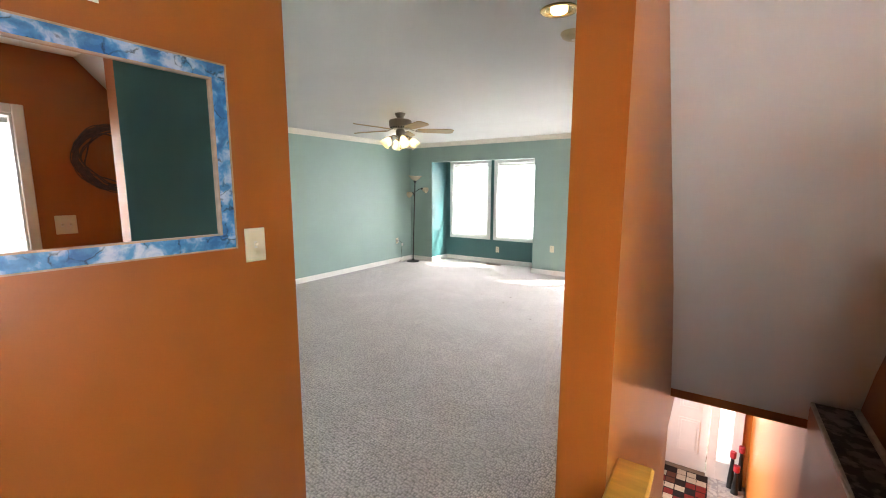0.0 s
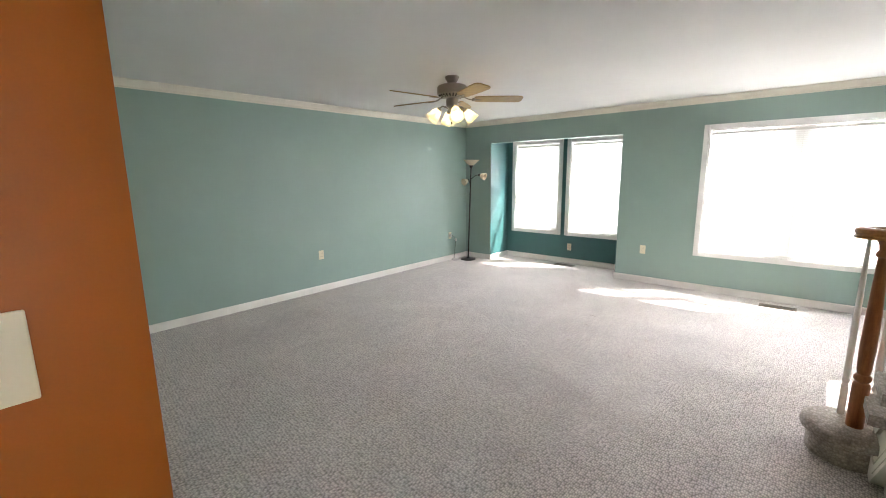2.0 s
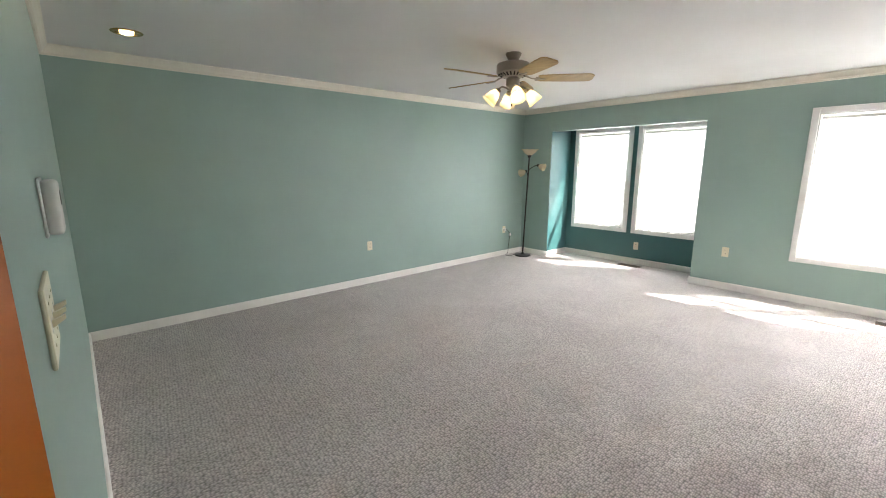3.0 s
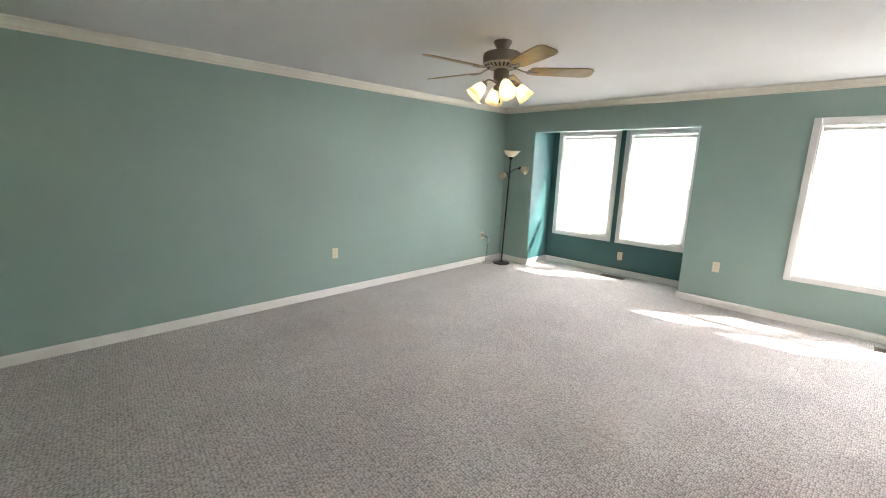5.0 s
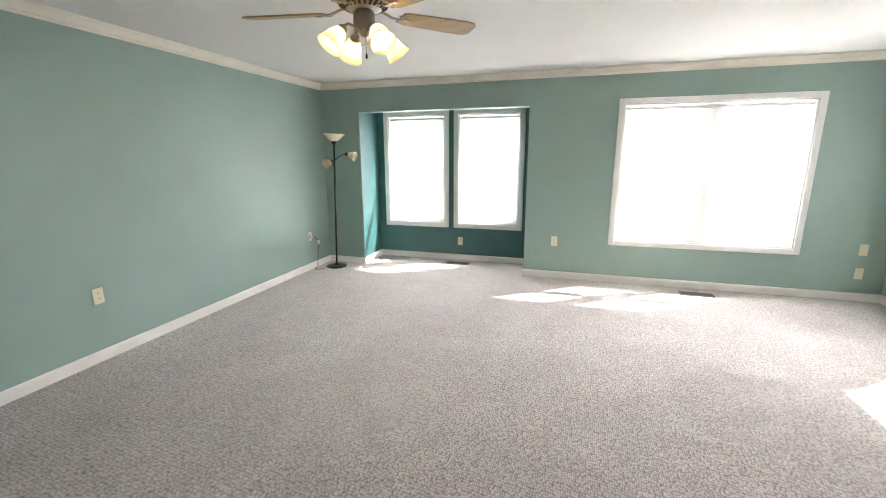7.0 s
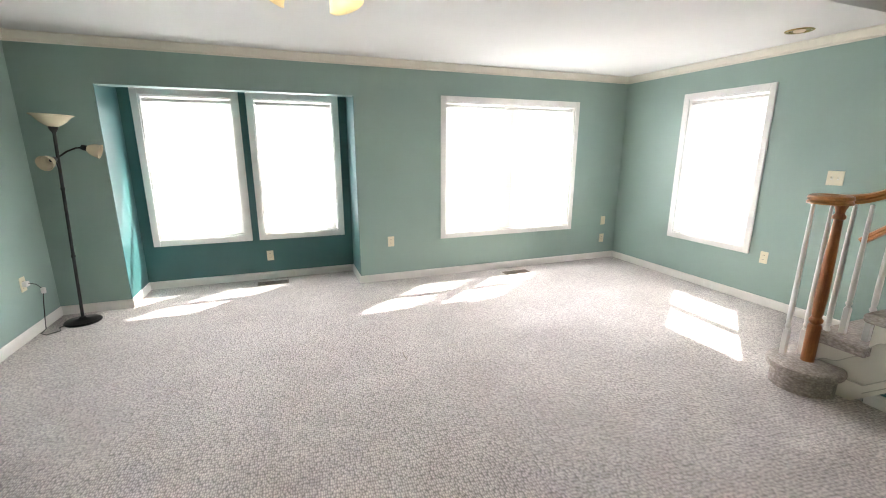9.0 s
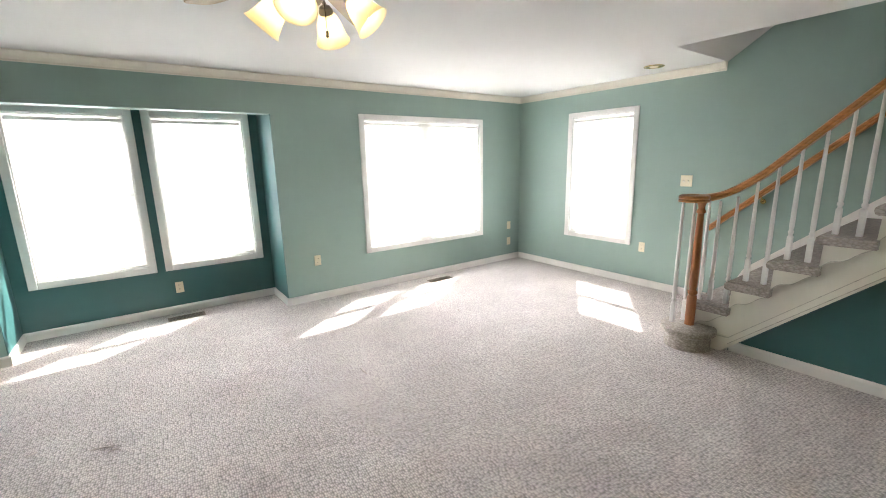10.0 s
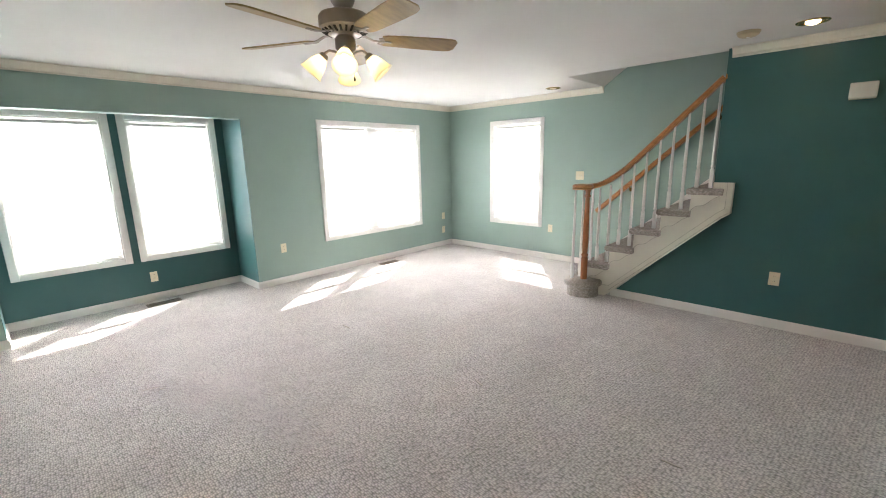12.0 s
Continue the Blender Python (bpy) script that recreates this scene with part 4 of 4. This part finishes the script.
downlight(-0.80, 2.235, True)
downlight(-4.74, 1.625, True)
downlight(0.36, 4.82, False)
sm = thing("smoke_detector", (-0.83, 2.59, CEILING), "round cream smoke detector on the ceiling", "smoke detector")
part("body", lathe(bmesh.new(), [(0, 0), (0.068, 0), (0.070, -0.010), (0.066, -0.024), (0.050, -0.034), (0.018, -0.038), (0, -0.038)], 32), TANPL, sm, smooth=True)
part("base_ring", lathe(bmesh.new(), [(0.068, 0), (0.075, 0), (0.075, -0.008), (0.070, -0.010)], 32), TANPL, sm, smooth=True)
part("test_button", lathe(bmesh.new(), [(0, -0.037), (0.012, -0.037), (0.011, -0.041), (0, -0.041)], 12), PLASTIC, sm)


# ---- floor registers ----
def register(x, y):
    o = thing("floor_register", (x, y, 0.0), "brown metal floor heating register by the window wall", "floor vent", "floor registers")
    part("backing", boxbm(-0.150, 0.150, -0.045, 0.045, 0.001, 0.003), SLOT, o)
    bm = bmesh.new()
    for a in ((-0.165, 0.165, -0.058, -0.043), (-0.165, 0.165, 0.043, 0.058), (-0.165, -0.148, -0.043, 0.043), (0.148, 0.165, -0.043, 0.043)):
        box(bm, *a, 0.0, 0.006)
    part("frame", bm, BROWNMETAL, o)
    for i in range(24):
        xx = -0.142 + 0.2840 * i / 23
        part("slat", boxbm(xx - 0.0022, xx + 0.0022, -0.043, 0.043, 0.002, 0.0055), BROWNMETAL, o)
    part("slat", boxbm(-0.148, 0.148, -0.004, 0.004, 0.003, 0.0058), BROWNMETAL, o)


register(-3.71, 7.365)
register(-0.905, 6.785)

# ---- hall: mirror, wreath ----
mir = thing("wall_mirror", (MIRRORWALL, 0.30, 1.59), "wall mirror in a blue and white marbled frame with gilt edges", "mirror")
MY0, MY1, MZ0, MZ1 = -0.30, 0.886, 1.272, 1.914
FW = 0.052
for nm, a in (("frame_rail", (MY0, MY1, MZ0, MZ0 + FW)), ("frame_rail", (MY0, MY1, MZ1 - FW, MZ1)), ("frame_stile", (MY0, MY0 + FW, MZ0 + FW, MZ1 - FW)), ("frame_stile", (MY1 - FW, MY1, MZ0 + FW, MZ1 - FW))):
    part(nm, boxbm(MIRRORWALL, MIRRORWALL + 0.020, *a, bevel=0.003), BLUE, mir, "blue marbled frame board", world=True)
g = 0.005
for y0, y1, z0, z1 in ((MY0 - 0.003, MY1 + 0.003, MZ0 - 0.003, MZ1 + 0.003), (MY0 + FW - 0.002, MY1 - FW + 0.002, MZ0 + FW - 0.002, MZ1 - FW + 0.002)):
    bm = bmesh.new()
    x1 = MIRRORWALL + 0.023
    box(bm, MIRRORWALL, x1, y0, y1, z0, z0 + g)
    box(bm, MIRRORWALL, x1, y0, y1, z1 - g, z1)
    box(bm, MIRRORWALL, x1, y0, y0 + g, z0 + g, z1 - g)
    box(bm, MIRRORWALL, x1, y1 - g, y1, z0 + g, z1 - g)
    part("gilt_edge", bm, GILT, mir, "thin worn gilt edge", world=True)
part("mirror_glass", boxbm(MIRRORWALL + 0.004, MIRRORWALL + 0.010, MY0 + FW, MY1 - FW, MZ0 + FW, MZ1 - FW), MIRROR, mir, world=True)

wrth = thing("wreath", (EAST - 0.004, 1.31, 1.705), "dark grapevine wreath hanging on the orange wall", "wreath")
for i in range(20):
    rnd = random.Random(i)
    ph, r0 = rnd.uniform(0, 6.28), 0.203 + rnd.uniform(-0.034, 0.034)
    pts = [(-0.024 + 0.012 * math.cos(5 * t + ph), (r0 + 0.014 * math.sin(4 * t + ph)) * math.cos(t), (r0 + 0.014 * math.sin(4 * t + ph)) * math.sin(t)) for t in [2 * math.pi * k / 48 for k in range(48)]]
    part("vine", sweep(bmesh.new(), pts, circle(rnd.uniform(0.0028, 0.0052), 6), up=Vector((1, 0, 0)), closed=True), TWIG, wrth)

# ---- stairs down and entry foyer, one storey below ----
LOW, ENTRY, FWEST, FEAST = -2.70, 6.87, -2.20, 0.565
tagged(part("floor_foyer", boxbm(FWEST - 0.1, EAST, JAMB, ENTRY + 0.1, LOW - 0.12, LOW - 0.004), GROUT), "grouted pale stone tile foyer floor", "floor", kind="structure")
ftile = bpy.data.objects["floor_foyer"]
tm = None
for ix in range(9):
    for iy in range(13):
        if tm is None:
            t0 = part("tile", boxbm(-0.150, 0.150, -0.150, 0.150, -0.006, 0.0, bevel=0.002), TILE, ftile)
            tm = t0.data
        else:
            t0 = new("tile", tm)
            t0.parent = ftile
        t0.location = (FWEST + 0.153 + 0.305 * ix, ENTRY - 0.153 - 0.305 * iy, LOW)
tagged(part("wall_well_west", boxbm(STAIRWALL, HALLFACE, JAMB, 2.95, LOW, -0.052), ORANGE), "burnt orange stairwell wall", "wall", kind="structure")
tagged(part("wall_foyer_south", boxbm(FWEST, STAIRWALL, 2.83, 2.95, LOW, -0.25), ORANGE), "burnt orange foyer wall", "wall", kind="structure")
tagged(part("wall_well_south", boxbm(STAIRWALL, EAST, JAMB - 0.12, JAMB, LOW, -0.252), ORANGE), "burnt orange wall under the hall", "wall", kind="structure")
# the opening is made up, to let the foyer fill lamp in
slab("wall_foyer_west", "x", FWEST - 0.12, FWEST, (2.83, ENTRY + 0.15), (LOW, -0.25), [(5.0, 6.2, -2.35, -1.05)], ([ORANGE], ONE), "burnt orange foyer wall with an added opening for fill light")
tagged(part("wall_well_east", boxbm(0.452, EAST - 0.006, JAMB, 2.905, LOW, -0.262), ORANGE), "burnt orange lower stairwell wall", "wall", kind="structure")
tagged(part("wall_foyer_east", prism(bmesh.new(), [(2.907, LOW), (ENTRY, LOW), (ENTRY, -0.255), (4.05, -0.255), (2.966, 0.185), (2.907, 0.20)], "x", FEAST, EAST - 0.006), ORANGE), "glossy burnt orange foyer wall in bright daylight", "wall", kind="structure")
tagged(part("wall_well_ledge", boxbm(0.45, EAST - 0.006, JAMB + 0.2, 2.90, -0.26, 0.345), ORANGE), "burnt orange ledge wall beside the stairs down", "wall", kind="structure")
slab("wall_foyer_north", "y", ENTRY, ENTRY + 0.15, (FWEST, EAST + 0.15), (LOW, -0.30), [(-0.95, 0.485, LOW, -0.50)], ([ORANGE], ONE), "burnt orange entry wall round the door unit")
tagged(part("ceiling_foyer_slope", prism(bmesh.new(), [(2.966, 0.19), (4.05, -0.25), (4.05, -0.20), (2.966, 0.24)], "x", STAIRWALL + 0.115, EAST - 0.02), CEIL), "white sloping underside of the stairs", "ceiling", kind="structure")
for nm, a in (("wall_lower_west", (WEST - 0.15, WEST, SOUTH - 0.12, ENTRY + 0.15, -2.9, -0.302)), ("wall_lower_north", (WEST, FWEST - 0.122, ENTRY, ENTRY + 0.15, -2.9, -0.302)),
              ("wall_lower_south", (WEST, MIRRORWALL - 0.12, SOUTH - 0.12, SOUTH, -2.9, -0.252)), ("wall_lower_hall_west", (MIRRORWALL - 0.12, MIRRORWALL, -3.45, SOUTH, -2.9, -0.252)),
              ("wall_lower_hall_south", (MIRRORWALL, EAST + 0.15, -3.45, -3.30, -2.9, -0.252)), ("wall_lower_east", (EAST, EAST + 0.15, -3.30, ENTRY, -2.9, -0.302))):
    tagged(part(nm, boxbm(*a), BRICKISH), "pale plain outer wall of the lower storey", "wall", kind="structure")
led = thing("stone_ledge", (0.62, 2.0, 0.345), "dark marbled ledge top with pale edges", "ledge")
part("top", boxbm(0.462, 0.612, JAMB + 0.2, 2.895, 0.345, 0.360), STONE, led, world=True)
part("front_edge", boxbm(0.446, 0.462, JAMB + 0.2, 2.90, 0.337, 0.364, bevel=0.004), EDGELINE, led, "worn pale edge moulding", world=True)
part("wall_edge", boxbm(0.612, 0.634, 1.40, 2.86, 0.345, 0.385, bevel=0.004), EDGELINE, led, "worn pale edge moulding", world=True)
cap = thing("knee_wall_cap", (-0.14, 0.98, 0.0), "honey wood cap on a white panelled end post", "post")
part("cap", boxbm(HALLFACE, HALLFACE + 0.088, JAMB - 0.08, JAMB + 0.14, 0.768, 0.796, bevel=0.006), CAPWOOD, cap, world=True)
part("post", boxbm(HALLFACE, HALLFACE + 0.070, JAMB - 0.06, JAMB + 0.12, 0.0, 0.748), TRIM, cap, world=True)
part("cap_moulding", boxbm(HALLFACE, HALLFACE + 0.080, JAMB - 0.07, JAMB + 0.13, 0.746, 0.770, bevel=0.006), TRIM, cap, world=True)
down = thing("staircase_down", (0.13, 1.0, LOW), "carpeted stairs going down to the entry door", "staircase")
for k in range(1, 14):
    y, zt = JAMB + 0.225 * k, LOW * k / 14
    part("step", boxbm(HALLFACE + 0.002, 0.448, y - 0.225 + (0.002 if k == 1 else -0.03), y, LOW, zt, bevel=0.008), STAIRCARPET, down, world=True)

# entry door with its sidelight in one cream frame
DX0, DX1, DH = -0.835, 0.080, 2.03
door = thing("door_1", ((DX0 + DX1) / 2, ENTRY + 0.03, LOW), "cream six-panel entry door, closed", "door", kind="structure")
dw = (DX1 - DX0) / 2
part("slab", boxbm(-dw, dw, 0.0, 0.044, 0.012, DH, bevel=0.002), DOORP, door)
for x0, x1 in ((-0.345, -0.065), (0.065, 0.345)):
    for z0, z1 in ((0.26, 0.80), (0.95, 1.55), (1.66, 1.90)):
        bm = boxbm(x0, x1, -0.006, 0.004, z0, z1, bevel=0.005)
        box(bm, x0 + 0.035, x1 - 0.035, -0.012, 0.0, z0 + 0.035, z1 - 0.035, bevel=0.008)
        part("panel", bm, DOORP, door)
part("jamb", boxbm(-dw - 0.10, -dw - 0.004, -0.05, 0.08, 0.0, DH + 0.05, bevel=0.004), TRIM, door)
part("head_jamb", boxbm(-dw - 0.004, dw + 0.004, -0.05, 0.08, DH + 0.005, DH + 0.05, bevel=0.004), TRIM, door)
part("threshold", boxbm(-dw, dw, -0.09, 0.05, 0.0, 0.012, bevel=0.003), BROWNMETAL, door, "dark metal threshold")
part("hinge", boxbm(dw - 0.006, dw + 0.003, -0.012, 0.0, 0.20, 0.29), BRASS, door)
part("knob", lathe(bmesh.new(), [(0, 0.0), (0.028, 0.0), (0.028, 0.006), (0.010, 0.010), (0.010, 0.03), (0.026, 0.042), (0.026, 0.056), (0, 0.066)], 16, Matrix.Translation((-dw + 0.07, 0, 0.95)) @ Matrix.Rotation(radians(90), 4, "X")), BRASS, door, "brass knob", smooth=True)
sl_ = thing("window_6", (0.28, ENTRY + 0.02, LOW), "narrow bright sidelight over a cream panel beside the entry door", "window", kind="structure")
for a in ((-0.195, -0.085, -0.04, 0.09, 0.0, DH + 0.05), (0.085, 0.200, -0.04, 0.09, 0.0, DH + 0.05), (-0.085, 0.085, -0.04, 0.09, 0.0, 0.29), (-0.085, 0.085, -0.04, 0.09, DH - 0.08, DH + 0.05)):
    part("frame", boxbm(*a, bevel=0.004), DOORP, sl_)
part("pane", boxbm(-0.085, 0.085, 0.05, 0.056, 0.29, DH - 0.08), SLAT, sl_, "bright curtained glass")

rug = thing("entry_rug", (-0.31, 6.40, LOW), "dark red, black and cream block-pattern rug on tile", "rug")
part("base", boxbm(-0.60, 0.43, -0.42, 0.42, 0.0, 0.008), RUGS[1], rug)
rr = random.Random(5)
for ix in range(8):
    for iy in range(6):
        x, y = -0.585 + 0.126 * ix, -0.405 + 0.136 * iy
        part("woven_block", boxbm(x, x + 0.112 + 0.008 * rr.random(), y, y + 0.108 + 0.02 * rr.random(), 0.007, 0.0105), RUGS[rr.choice((0, 0, 1, 2, 3, 2))], rug)
for x, y, hh in ((0.385, 6.76, 0.46), (0.435, 6.65, 0.33), (0.480, 6.78, 0.56)):
    c = thing("candle_holder", (x, y, LOW), "tall black candle holder with a red candle", "candle holder", "candle holders")
    part("stand", lathe(bmesh.new(), [(0, 0), (0.046, 0), (0.044, 0.02), (0.038, hh * 0.35), (0.024, hh * 0.75), (0.020, hh - 0.02), (0.036, hh), (0, hh)], 16), BLACK, c, smooth=True)
    part("candle", lathe(bmesh.new(), [(0, hh), (0.038, hh), (0.038, hh + 0.085), (0.030, hh + 0.09), (0, hh + 0.084)], 16), RED, c, "red pillar candle", smooth=True)


# ---- pulled loops and dents in the carpet ----
# dark strands give the shade in the gap beside each pulled loop
SNAG = mat("carpet_gap_shade", (0.25, 0.225, 0.20), 0.95, spec=0.1)
TUFT = mat("pulled_carpet_yarn", (0.55, 0.49, 0.44), 0.95, spec=0.1, grain=0.2)
spots = [(-4.30, 5.28, -20, 0.11), (-4.61, 5.45, 30, 0.05), (-2.73, 2.40, 92, 0.10), (-2.37, 5.22, -8, 0.07), (-2.75, 3.61, 70, 0.09),
         (-2.77, 5.18, 88, 0.11), (-1.76, 3.54, 5, 0.03), (-4.25, 5.22, 15, 0.05), (-2.32, 4.92, -12, 0.05), (-1.755, 4.44, -15, 0.05), (-4.63, 2.56, 40, 0.04),
         (-2.29, 4.44, 8, 0.05), (-1.74, 4.86, -20, 0.05), (-1.43, 5.72, 60, 0.06), (-4.24, 3.21, 20, 0.03), (-4.57, 3.01, -30, 0.03), (-0.74, 5.44, 20, 0.03), (-1.79, 2.77, 35, 0.05)]
dark, yarn = bmesh.new(), bmesh.new()
for x, y, a, ln in spots:
    m = Matrix.Translation((x, y, 0)) @ Matrix.Rotation(radians(a), 4, "Z")
    for bmx, off, r, zc in ((dark, 0.0, 0.0022, 0.0016), (yarn, -0.0055, 0.0034, 0.003)):
        pts = [m @ Vector((ln * (t - 0.5), off + 0.004 * math.sin(3 * t), zc + (0.002 * math.sin(math.pi * t) if bmx is yarn else 0))) for t in [i / 7 for i in range(8)]]
        sweep(bmx, pts, circle(r, 6))
snags = thing("carpet_snags", (-2.5, 4.0, 0.0), "short pulled loops and dents scattered in the carpet", "carpet marks", kind="stuff")
part("gap_shade", dark, SNAG, snags, world=True)
part("yarn", yarn, TUFT, snags, world=True)
